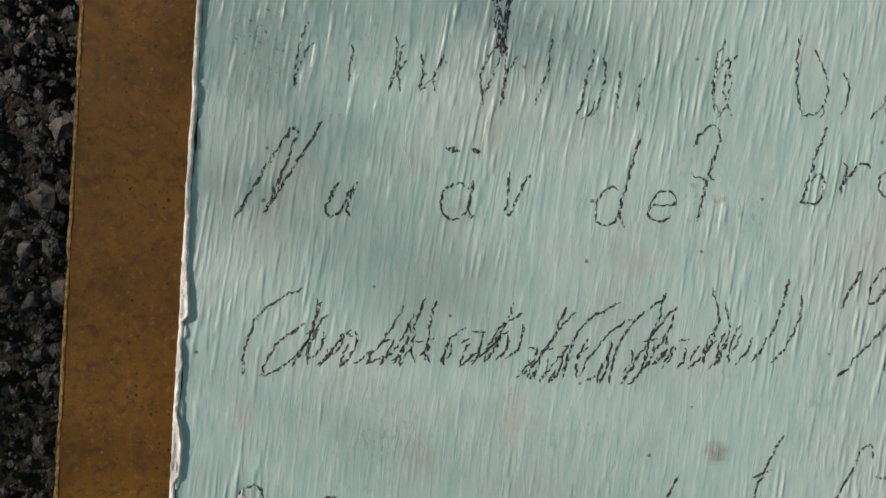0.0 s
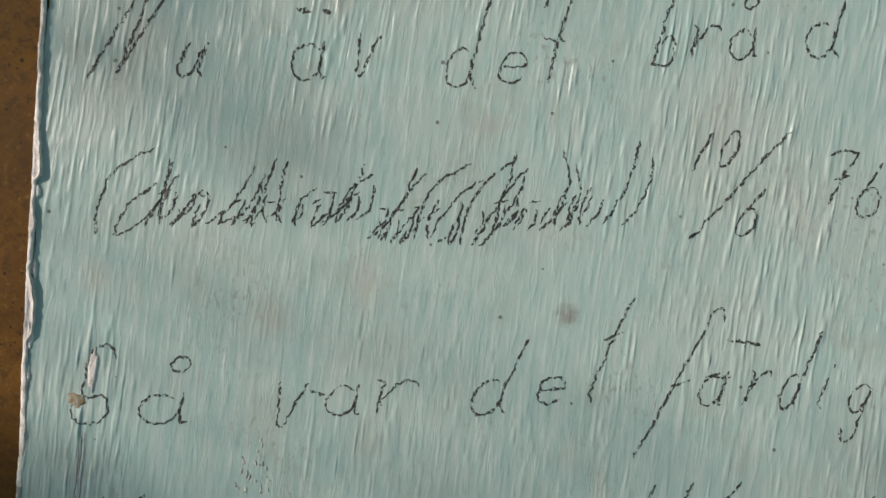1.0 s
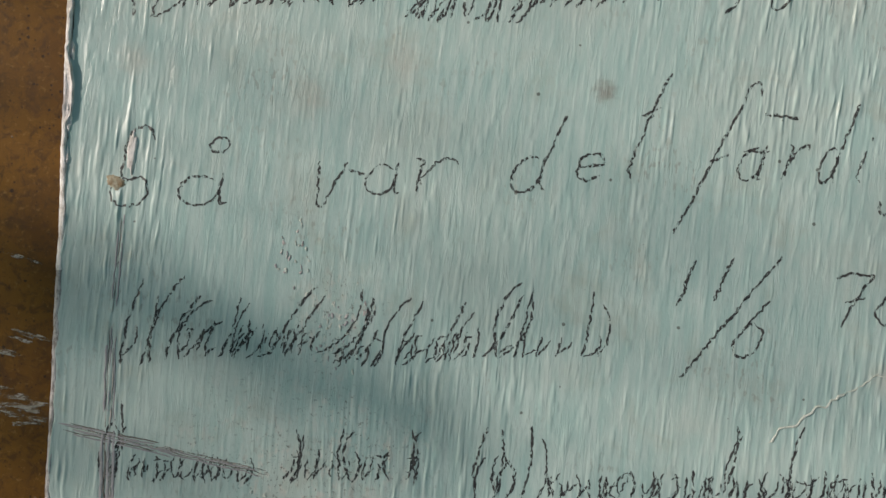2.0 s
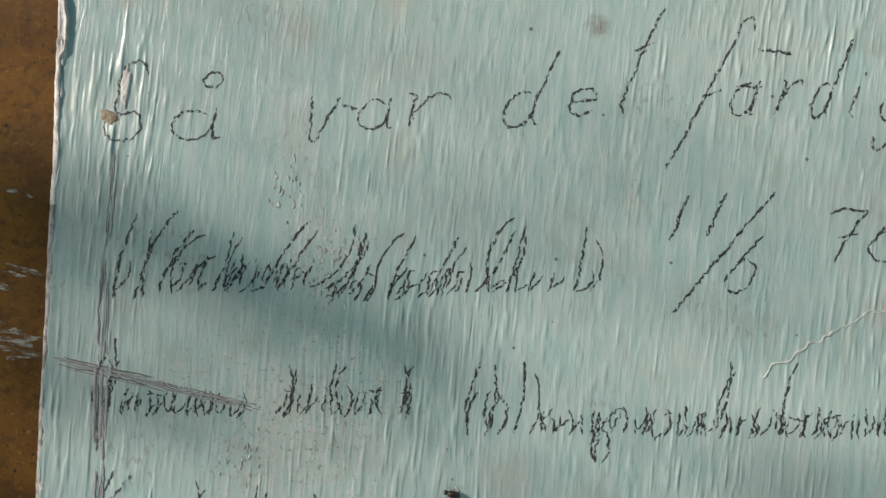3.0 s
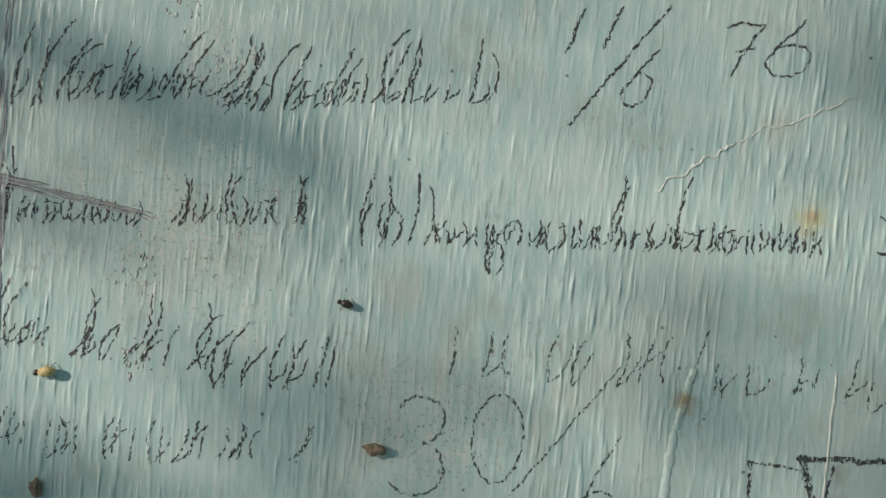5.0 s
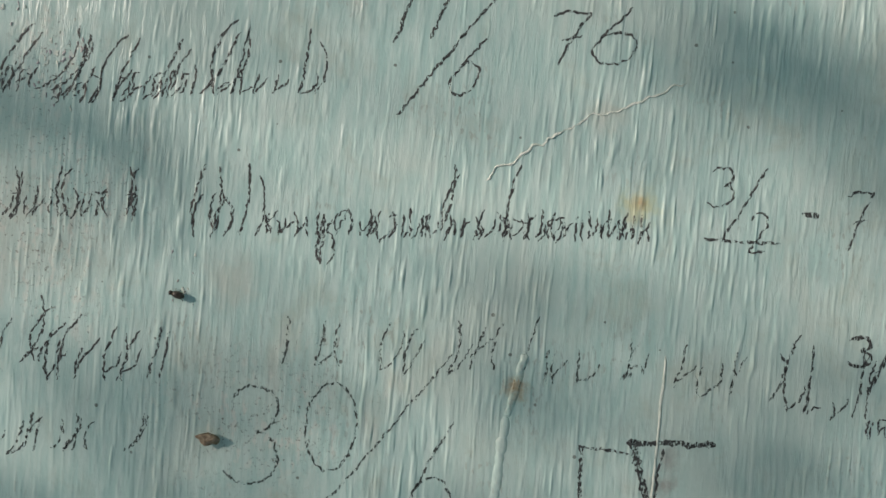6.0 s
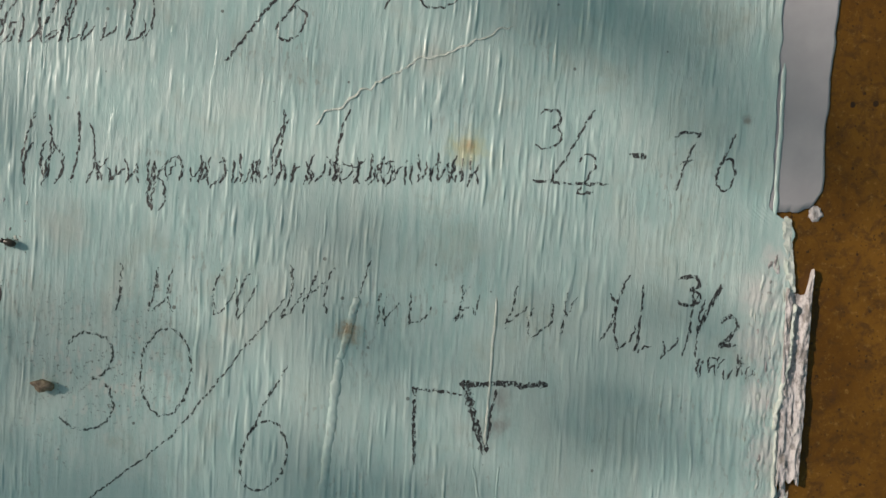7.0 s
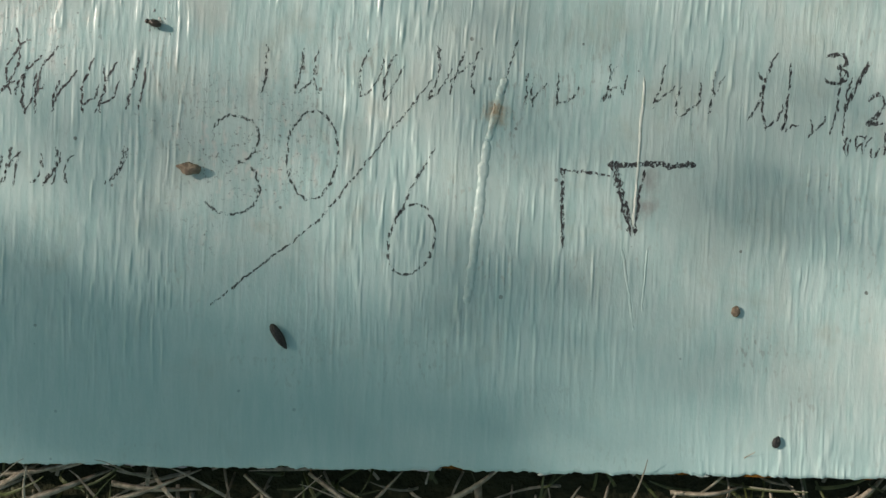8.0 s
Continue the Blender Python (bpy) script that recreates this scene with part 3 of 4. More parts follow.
def build_flakes():
    # torn flakes of primer and undercoat along the broken right rim
    rng = random.Random(91)
    for k in range(30):
        y = rng.uniform(-0.155, -0.070)
        x = rng.uniform(0.2826, 0.2856)
        patch("paint_flake", x, y, rng.uniform(0.0006, 0.0018), rng.uniform(0.0022, 0.0070), rng.uniform(0.0003, 0.0009), rng.choice((UNDERCOAT, TORN, PALE_PAINT, PRIMER)), board, "torn flake of grey and white paint", 400 + k, rng.uniform(-10, 8), PANEL_TOP, 0.6, 3, 22)
    # crumbled, scored paint on the green beside it
    for k in range(70):
        y = 0.004 - 0.075 * rng.random() if k < 50 else rng.uniform(-0.135, -0.07)
        x = (0.2660 if k < 50 else 0.2740) + 0.0165 * rng.random() ** 0.7 - (0.0 if k < 50 else 0.002)
        patch("paint_crumb", x, y, rng.uniform(0.00025, 0.0006), rng.uniform(0.0008, 0.0030), rng.uniform(0.0001, 0.00022), rng.choice((PALE_PAINT, PALE_PAINT, PAINT, TORN)), board, "scored ridge of pale crumbling paint", 600 + k, rng.uniform(-12, 6), 0.00015, 0.85, 3, 18)


build_flakes()


def build_wear():
    """Small pale flakes where the coat has been rubbed through."""
    rng = random.Random(17)
    for x, y, r, count in ((-0.045, 0.081, 0.008, 34), (-0.063, 0.104, 0.008, 28), (-0.073, 0.008, 0.007, 26), (-0.075, -0.024, 0.006, 20), (0.004, 0.002, 0.008, 10)):
        for k in range(count):
            patch("worn_flake", x + rng.gauss(0, r * 0.5), y + rng.gauss(0, r * 0.8), rng.uniform(0.0002, 0.0006), rng.uniform(0.0003, 0.0012), rng.uniform(0.00012, 0.00025),
                  rng.choice((PALE_PAINT, PALE_PAINT, UNDERCOAT, TORN)), board, "rubbed pale flake of paint", 800 + k, rng.uniform(-30, 20), 0.0001, 0.85, 3, 14)


build_wear()


def build_marks():
    # old scrape down the green, in short lengths that follow one another
    def score(x0, y0, x1, y1, width, seed, count):
        """Scratches side by side, some pale and some dark, each with its own start and end."""
        rng = random.Random(seed)
        length = math.hypot(x1 - x0, y1 - y0)
        dx, dy = (x1 - x0) / length, (y1 - y0) / length
        for k in range(count):
            off = (k / max(count - 1, 1) - 0.5) * width
            a, b = rng.uniform(0, 0.22) * length, length * (1 - rng.uniform(0, 0.25))
            dark = k % 4 == 1
            strip("scratch" if dark else "scrape_lip", x0 + dx * a - dy * off, y0 + dy * a + dx * off, x0 + dx * b - dy * off, y0 + dy * b + dx * off,
                  width / count * rng.uniform(0.7, 1.2) * (0.75 if dark else 1.25), 0.00008 if dark else 0.00022, (SCRAPE if k % 2 else UNDERCOAT) if not dark else SCORED, board,
                  "dark scratch scored into the paint" if dark else "pale lip beside the scratch", 0.0006, seed + k, 0.00016 if dark else 0.00010, 120, 0.6, 0.2)

    for k, (x0, y0, x1, y1, w) in enumerate(((-0.1236, 0.117, -0.1256, 0.075, 0.0018), (-0.1256, 0.077, -0.1250, 0.036, 0.0032), (-0.1250, 0.040, -0.1240, 0.004, 0.0042), (-0.1240, 0.006, -0.1222, -0.045, 0.0030), (-0.1222, -0.043, -0.1212, -0.068, 0.0016))):
        score(x0, y0, x1, y1, w, 150 + 20 * k, 5 if w > 0.002 else 3)
    score(-0.1440, 0.0400, -0.098, 0.0318, 0.0034, 300, 6)
    score(-0.112, 0.0345, -0.062, 0.0252, 0.0020, 320, 4)
    # cracks and runs that stand out of the coat
    strip("paint_crack", 0.108, 0.047, 0.135, 0.066, 0.0009, 0.00018, PALE_PAINT, board, "raised pale crack in the paint", 0.0026, 180, 0.00022, 120, 0.7)
    strip("paint_crack", 0.135, 0.066, 0.178, 0.085, 0.0007, 0.00016, PALE_PAINT, board, "raised pale crack in the paint", 0.0020, 181, 0.00020, 120, 0.7)
    for k, (x0, y0, x1, y1, w) in enumerate(((0.1262, -0.014, 0.1206, -0.038, 0.0018), (0.1206, -0.036, 0.1150, -0.098, 0.0022), 
                                             (0.1765, -0.012, 0.1742, -0.068, 0.0012), (0.1705, -0.074, 0.1760, -0.105, 0.0010), (0.1800, -0.074, 0.1786, -0.098, 0.0009))):
        strip("paint_run", x0, y0, x1, y1, w * (1.6 if k < 2 else 1.0), 0.00055 if k < 2 else (0.00035 if k < 3 else 0.00018), PALE_PAINT if k == 2 else PAINT, board, "dried paint run", 0.0004, 182 + k, 0.0, 160, 0.35)
    # stains
    patch("rust_spot", 0.1236, -0.0262, 0.0016, 0.0034, 0.0004, RUST, board, "rusty brown spot", 191, -15, 0.0, 0.5)
    patch("gouge", -0.1268, 0.1262, 0.0036, 0.0026, 0.0005, RUST, board, "gouge showing brown board", 193, -20, 0.0, 0.5)
    patch("gouge", -0.1215, 0.1370, 0.0016, 0.0075, 0.0007, PRIMER, board, "torn white paint above the gouge", 194, -4, 0.0, 0.5)
    # paint left on the bare board
    for k, (x, y, rx, ry, turn) in enumerate(((-0.163, 0.046, 0.016, 0.0040, -4), (-0.151, 0.0405, 0.008, 0.0016, 6), (-0.166, 0.0655, 0.010, 0.0010, -14), (-0.152, 0.0705, 0.008, 0.0009, -14), (-0.156, 0.0690, 0.006, 0.0006, -12), (-0.158, 0.098, 0.007, 0.0008, -16), (-0.1555, -0.0395, 0.0062, 0.0078, 10), (-0.150, -0.0315, 0.0075, 0.0016, -30), (-0.1515, -0.0155, 0.0022, 0.0045, -15), (-0.1665, -0.0385, 0.0012, 0.0055, 0), (-0.166, 0.0525, 0.008, 0.0008, -8))):
        patch("paint_residue", x, y, rx, ry, 0.0003, RESIDUE, board, "smear of grey paint on the bare board", 200 + k, turn, PANEL_TOP, 0.55, 4, 46)


build_marks()


# ---- pencil writing ----
FILM = 0.00007         # the lead lies this high on the paint


def lay(name, lines, w, lead, label="", seed=0):
    """Pencil lines on the paint: each line of points in metres becomes a thin uneven ribbon that follows the brush marks."""
    verts, faces = [], []
    for j, line in enumerate(lines):
        p = np.array(line, float)
        run = np.concatenate([[0], np.cumsum(np.hypot(*np.diff(p, axis=0).T))])
        n = max(int(run[-1] / 0.00045), 4)
        d = np.linspace(0, run[-1], n + 1)
        x, y = np.interp(d, run, p[:, 0]), np.interp(d, run, p[:, 1])
        tx, ty = np.gradient(x), np.gradient(y)
        size = np.maximum(np.hypot(tx, ty), 1e-9)
        nx, ny = -ty / size, tx / size
        k = seed * 7 + j * 3
        off = (vnoise(d / 0.0050, 0.5, k) - 0.5) * 0.0011 + (vnoise(d / 0.0011, 7.5, k) - 0.5) * 0.0011
        half = w * (0.18 + 0.72 * vnoise(d / 0.0014, 4.5, k)) * (0.5 + 0.5 * smooth(0, 0.0015, d) * smooth(0, 0.0015, run[-1] - d))
        x, y = x + nx * off, y + ny * off
        ex = np.stack([x + nx * half, x, x - nx * half], 1)
        ey = np.stack([y + ny * half, y, y - ny * half], 1)
        ez = relief(ex, ey) + FILM
        i = len(verts)
        verts.extend(np.stack([ex, ey, ez], 2).reshape(-1, 3).tolist())
        for q in range(n):
            a = i + 3 * q
            faces += [(a, a + 1, a + 4, a + 3), (a + 1, a + 2, a + 5, a + 4)]
    me = bpy.data.meshes.new(name)
    me.from_pydata(verts, [], faces)
    me.polygons.foreach_set("use_smooth", [True] * len(me.polygons))
    return link(name, me, lead, board, label)


def oval(cx, cy, rx, ry, a, b):
    """An arc in the unit box of a letter, from angle a to b."""
    return [(cx + rx * math.cos(radians(t)), cy + ry * math.sin(radians(t))) for t in np.linspace(a, b, max(int(abs(b - a) / 14), 4))]


def letter(ch):
    """The pencil lines of one handwritten character, in a unit box."""
    if ch == "N":
        return [[(0, 0), (0.18, 0.35), (0.40, 0.84)] + oval(0.52, 0.80, 0.10, 0.13, 160, 0) + [(0.56, 0.45), (0.54, 0.04), (0.72, 0.45), (1, 1)]]
    if ch == "u":
        return [[(0.12, 0.95), (0.02, 0.3)] + oval(0.30, 0.22, 0.28, 0.22, 180, 340) + [(0.80, 0.95)], [(0.80, 0.95), (0.80, 0.2), (1, 0.02)]]
    if ch == "a":
        return [oval(0.40, 0.46, 0.40, 0.46, 40, 380), [(0.82, 0.98), (0.80, 0.30), (0.86, 0.04), (1.0, 0.08)]]
    if ch == "v":
        return [[(0.0, 1.0), (0.10, 0.35)] + oval(0.28, 0.14, 0.17, 0.14, 200, 330) + [(0.60, 0.55), (1.0, 0.95)]]
    if ch == "d":
        return [oval(0.38, 0.22, 0.38, 0.22, 60, 390), [(0.94, 1.0), (0.80, 0.5), (0.76, 0.12), (1.0, 0.0)]]
    if ch == "e":
        return [[(0.10, 0.45), (0.60, 0.55)] + oval(0.50, 0.58, 0.46, 0.42, 0, 190) + oval(0.52, 0.42, 0.48, 0.42, 190, 330)]
    if ch == "t":
        return [[(0.0, 0.78), (0.12, 0.88)] + oval(0.60, 0.84, 0.34, 0.15, 150, 0) + [(0.80, 0.55), (0.62, 0.0)], [(0.20, 0.46), (1.0, 0.44)]]
    if ch == "T":          # a plain t with a long stem
        return [[(0.92, 1.0), (0.62, 0.55), (0.36, 0.08), (0.62, 0.0)], [(0.24, 0.60), (1.0, 0.66)]]
    if ch == "b":
        return [[(0.55, 1.0), (0.20, 0.4), (0.02, 0.03), (0.30, 0.02)] + oval(0.60, 0.19, 0.36, 0.19, -80, 150)]
    if ch == "r":
        return [[(0.0, 0.98), (0.18, 0.9), (0.12, 0.02)], [(0.14, 0.35), (0.45, 0.85)] + oval(0.74, 0.78, 0.26, 0.20, 140, 10)]
    if ch == "o":
        return [oval(0.5, 0.5, 0.5, 0.5, 80, 450)]
    if ch == "S":
        return [oval(0.62, 0.78, 0.38, 0.22, 10, 190) + oval(0.50, 0.44, 0.30, 0.14, 150, 250) + oval(0.50, 0.20, 0.50, 0.20, 60, -200)]
    if ch == "f":
        return [[(0.0, 0.0), (0.30, 0.45), (0.52, 0.86)] + oval(0.72, 0.88, 0.20, 0.12, 170, 10), [(0.25, 0.47), (0.62, 0.52)]]
    if ch == "i":
        return [[(0.3, 0.72), (0.2, 0.15), (0.7, 0.0)], [(0.55, 0.94), (0.7, 1.0)]]
    if ch == "g":
        return [oval(0.50, 0.76, 0.42, 0.24, 40, 400), [(0.92, 0.95), (0.86, 0.45)] + oval(0.50, 0.20, 0.36, 0.20, 0, -190)]
    if ch == "0":
        return [oval(0.5, 0.5, 0.5, 0.5, 110, 480)]
    if ch == "6":
        return [[(0.74, 1.0), (0.32, 0.64), (0.04, 0.32)] + oval(0.49, 0.28, 0.48, 0.28, 180, 500)]
    if ch == "7":
        return [[(0.0, 0.86), (0.30, 0.94), (1.0, 0.92), (0.62, 0.5), (0.36, 0.0)], [(0.34, 0.44), (0.86, 0.50)]]
    if ch == "3":
        return [oval(0.46, 0.76, 0.46, 0.24, 150, -80) + oval(0.46, 0.27, 0.52, 0.27, 80, -150)]
    return [oval(0.46, 0.72, 0.46, 0.28, 165, -20) + [(0.45, 0.28), (0.0, 0.02), (1.0, 0.03)]]          # two


def word(text, boxes, slant=10.0, turn=3.4, lead=None, w=0.00078):
    """A pencilled word; boxes: character, centre, width and height in millimetres."""
    lines = []
    tan, c, s = math.tan(radians(slant)), math.cos(radians(turn)), math.sin(radians(turn))
    for ch, x, y, wide, tall in boxes:
        room = max(wide - abs(tan) * tall * 0.8, wide * 0.55)
        for points in letter(ch):
            got = []
            for u, v in points:
                px, py = (u - 0.5) * room, (v - 0.5) * tall
                px += tan * py
                got.append(((x + c * px - s * py) / 1000, (y + s * px + c * py) / 1000))
            lines.append(got)
    return lay("pencil_word", lines, w, lead or GRAPHITE, "grey pencil writing: " + text, len(text) + int(boxes[0][1]) % 97)


def stroke(x0, y0, x1, y1, w=0.62, seed=1, label="grey pencil stroke", lead=None):
    return lay("pencil_stroke", [[(x0 / 1000, y0 / 1000), (x1 / 1000, y1 / 1000)]], w * 1.2 / 1000, lead or GRAPHITE, label, seed)


def covered(x0, y0, x1, y1, step, low, tall, every, slant=20.0, w=0.76, seed=1, lead=None):
    """Plain pencil bars in the place of a name: bars along a base line, some of them tall, with short ones between."""
    rng = random.Random(seed)
    length = math.hypot(x1 - x0, y1 - y0)
    n = max(int(length / step), 1)
    tan = math.tan(radians(slant))
    for k in range(n + 1):
        t = min(k / n + rng.uniform(-0.3, 0.3) / n, 1)
        h = tall * rng.uniform(0.85, 1.05) if k % every == 0 else low * rng.uniform(0.6, 1.25)
        bx, by = x0 + (x1 - x0) * t, y0 + (y1 - y0) * t + rng.uniform(-1.2, 1.2)
        lean = tan * rng.uniform(0.5, 1.4) + rng.uniform(-0.14, 0.14)
        name_bar(bx, by, bx + lean * h, by + h, w, seed * 31 + k, lead)
        if k % every == 0 and step < 9:
            name_bar(bx + 0.22 * h, by + 0.3 * rng.random(), bx + lean * h + 0.16 * h, by + h * rng.uniform(0.8, 0.98), w * 0.9, seed * 43 + k, lead)
        if k < n and rng.random() < 0.75:
            up = rng.uniform(-0.1, 0.25) * low
            gap = min(step, 8)
            name_bar(bx + 0.3, by + up, bx + gap * rng.uniform(0.7, 1.1), by + up + rng.uniform(0.3, 0.9) * low, w * 0.85, seed * 57 + k, lead)
        if step < 6 and k < n and rng.random() < 0.35:
            name_bar(bx, by + rng.uniform(0.7, 1.0) * low, bx + min(step, 6) * rng.uniform(0.7, 1.2), by + rng.uniform(0.7, 1.1) * low, w * 0.85, seed * 71 + k, lead)


def name_bar(x0, y0, x1, y1, w, seed, lead=None):
    """One bar, bent a little, in millimetres."""
    bend = random.Random(seed).uniform(-0.20, 0.20)
    t = np.linspace(0, 1, 9)
    x = x0 + (x1 - x0) * t - (y1 - y0) * bend * 4 * t * (1 - t)
    y = y0 + (y1 - y0) * t + (x1 - x0) * bend * 4 * t * (1 - t)
    lay("pencil_bar", [list(zip(x / 1000, y / 1000))], w / 1000, lead or GRAPHITE, "", seed)


def build_writing():
    word("Nu", [("N", -115.2, 257.0, 28.3, 33.2), ("u", -92.5, 248.4, 13.3, 13.0)], 20, w=0.00095)
    word("är", [("a", -52.0, 250.7, 15.1, 13.7), ("v", -32.2, 254.1, 9.8, 14.7)])
    stroke(-58, 268.4, -52.8, 267.6, 1.3, 5)
    stroke(-49, 268.9, -46, 267.4, 1.2, 6)
    word("det", [("d", 2.3, 260.0, 15.7, 30.9), ("e", 18.5, 252.9, 10.3, 10.6), ("t", 31.6, 265.2, 14.4, 33.4)])
    word("brå", [("b", 72.1, 270.5, 11.2, 27.1), ("r", 84.9, 266.3, 11.2, 11.7), ("a", 99.2, 266.9, 11.5, 11.2), ("o", 100.6, 281.1, 5.3, 5.0)])
    word("d", [("d", 127.7, 277.8, 16.4, 27.9)])
    word("Så", [("S", -120.9, 132.4, 16.7, 28.3), ("a", -95.7, 125.7, 19.5, 11.5), ("o", -90.7, 141.5, 7.2, 5.4)])
    word("var", [("v", -51.3, 130.0, 12.6, 15.9), ("a", -32.6, 132.8, 13.9, 11.5), ("r", -14.6, 134.9, 17.0, 11.9)])
    stroke(-45.5, 134.8, -39.5, 134.3, 0.9, 8)
    word("det", [("d", 21.3, 145.1, 20.7, 28.7), ("e", 39.8, 140.9, 12.4, 10.0), ("T", 58.2, 156.3, 15.0, 37.5)], 18)
    word("färdig", [("f", 86.3, 146.6, 28.0, 53.5), ("a", 97.4, 145.2, 12.8, 12.8), ("r", 112.3, 146.4, 11.5, 12.7), ("d", 127.0, 153.6, 12.0, 27.9), ("i", 136.8, 148.2, 5.0, 15.9), ("g", 147.3, 139.7, 13.0, 19.9)], 20)
    stroke(100.6, 162.6, 113, 161.8, 0.9, 9)
    stroke(83.6, 221.2, 90.2, 235.0, 0.8, 34, "grey pencil numeral one")
    word("0 6", [("0", 96.4, 229.4, 9.0, 12.2), ("6", 105.6, 208.2, 11.4, 16.7)], 22)
    stroke(84.4, 196.9, 117.4, 237.5, 0.65, 10)
    word("76", [("7", 135.9, 222.8, 14.3, 19.9), ("6", 147.4, 218.5, 12.0, 18.9)], 14)
    stroke(73.2, 93.4, 79.4, 109.8, 0.85, 35, "grey pencil numeral one")
    stroke(85.9, 95.8, 92.3, 111.6, 0.85, 36, "grey pencil numeral one")
    word("6", [("6", 100.4, 86.6, 16.0, 19.9)], 22)
    stroke(75.6, 68.0, 109.6, 112.7, 0.7, 11)
    word("76", [("7", 135.1, 99.1, 17.0, 19.9), ("6", 152.4, 100.2, 19.8, 19.9)], 12)
    word("3 2", [("3", 192.8, 49.0, 10.1, 14.0), ("2", 206.8, 33.2, 7.4, 15.0)], 6)
    stroke(194.0, 29.3, 208.7, 56.4, 0.7, 12)
    stroke(221.8, 40.8, 228.1, 39.9, 1.4, 13)
    stroke(187.5, 30.2, 215, 29.6, 0.8, 14)
    word("76", [("7", 241.9, 39.9, 11.4, 22.3), ("6", 257.5, 39.5, 9.2, 20.7)], 8)
    word("3 2", [("3", 245.9, -7.3, 9.4, 10.3), ("2", 261.4, -21.6, 7.4, 10.5)], 4, w=0.0013)
    stroke(249.4, -22.7, 257.8, -4.2, 1.2, 15)
    word("30", [("3", 30.5, -48.9, 21.7, 35.3), ("0", 57.9, -44.2, 20.0, 31.7)], 4, 1.7, FAINT_GRAPHITE)
    stroke(100.1, -15.9, 62.0, -66.7, 0.55, 16, "faint pencil stroke", FAINT_GRAPHITE)
    stroke(62.0, -66.7, 22.8, -99.3, 0.55, 17, "faint pencil stroke", FAINT_GRAPHITE)
    word("6", [("6", 95.4, -63.6, 22.4, 45.9)], 8, 1.7, FAINT_GRAPHITE)
    stroke(93.5, 149.0, 103.0, 149.6, 0.55, 33)
    # a corner and a heavy wedge drawn hard
    stroke(148.1, -46.2, 149.1, -75.3, 1.0, 18, "dark pencil stroke")
    stroke(148.1, -46.7, 165.4, -48.2, 0.7, 19, "dark pencil stroke")
    stroke(164.2, -44.4, 196.4, -43.8, 1.7, 20, "dark pencil stroke")
    stroke(166.0, -43.4, 174.3, -70.0, 2.0, 21, "dark pencil stroke")
    stroke(177.5, -46.0, 174.6, -69.0, 0.8, 22, "dark pencil stroke")
    stroke(-43.5, 322.0, -40.5, 302.0, 2.2, 41, "dark pencil stroke")
    stroke(-39.0, 323.0, -40.0, 304.0, 1.6, 42, "dark pencil stroke")
    # names stay plain bars
    covered(-111, 287, -92, 287.5, 10, 21, 22, 2, 2, 0.76, 40, FAINT_GRAPHITE)
    covered(-78.5, 287, -60, 288, 7, 12, 22, 3, 3, 0.76, 41, FAINT_GRAPHITE)
    covered(-47, 283, -28, 284, 9, 27, 28, 2, 12, 0.76, 42, FAINT_GRAPHITE)
    covered(-10.5, 283, 8, 286, 7, 14, 24, 3, 8, 0.76, 43, FAINT_GRAPHITE)
    covered(35.5, 285, 37, 285, 2.2, 24, 27, 3, 12, 0.76, 44, FAINT_GRAPHITE)
    covered(67, 288, 89, 288, 8, 22, 30, 2, 2, 0.76, 45, FAINT_GRAPHITE)
    covered(-126, 184, -114, 186, 8, 30, 34, 2, 28, 0.76, 46)
    covered(-106, 190, -32, 195, 4.0, 11, 24, 5, 24, 0.76, 47)
    covered(-28, 189, 8, 191, 4.0, 12, 30, 4, 30, 0.76, 48)
    covered(10, 195, 54, 200, 4.3, 11, 32, 5, 20, 0.76, 49)
    covered(-122, 62, -112, 63, 7, 26, 34, 2, 18, 0.76, 50)
    covered(-106, 66, -52, 70, 3.6, 10, 24, 5, 26, 0.76, 51)
    covered(-48, 66, 6, 71, 3.6, 10, 24, 5, 24, 0.76, 52)
    covered(10, 72, 46, 75, 7, 8, 26, 4, 8, 0.76, 53)
    covered(-128, 22, -122, 22, 4.3, 22, 24, 3, 4, 0.76, 54)
    covered(-116, 22.5, -76, 23, 3.6, 8, 9, 4, 6, 0.76, 55)
    covered(-64, 25, -16, 26, 4.3, 10, 19, 5, 8, 0.76, 56)
    covered(7, 22, 22, 23, 4.3, 16, 27, 3, 0, 0.76, 57)
    covered(31, 23, 168, 28, 3.7, 8.5, 9.5, 5, 3, 0.76, 58)
    covered(97, 27, 118, 28, 12, 22, 23, 2, 6, 0.76, 59)
    covered(51, 14, 51.5, 14, 2.2, 12, 13, 3, 2, 0.76, 60)
    covered(-124, -24, -104, -22, 4.3, 8, 26, 5, 20, 0.76, 61)
    covered(-98, -26, -40, -26, 7, 14, 28, 3, 20, 0.76, 62)
    covered(-44, -34, -8, -30, 8, 15, 20, 2, 12, 0.76, 63)
    covered(39, -23, 60, -23, 9, 14, 18, 2, 10, 0.76, 64, FAINT_GRAPHITE)
    covered(75, -24, 128, -20, 10, 17, 19, 2, 12, 0.76, 65, FAINT_GRAPHITE)
    covered(137, -24, 170, -21, 8.5, 11, 13, 2, 6, 0.76, 66, FAINT_GRAPHITE)
    covered(182, -25, 214, -27, 9, 15, 17, 3, 10, 0.76, 67, FAINT_GRAPHITE)
    covered(220, -31, 244, -32, 7, 9, 27, 3, 10, 0.76, 68)
    covered(250, -38, 272, -38, 3.6, 6, 8, 4, 8, 0.76, 69)
    covered(-122, -58, -112, -58, 8, 14, 15, 2, 4, 0.76, 70, FAINT_GRAPHITE)
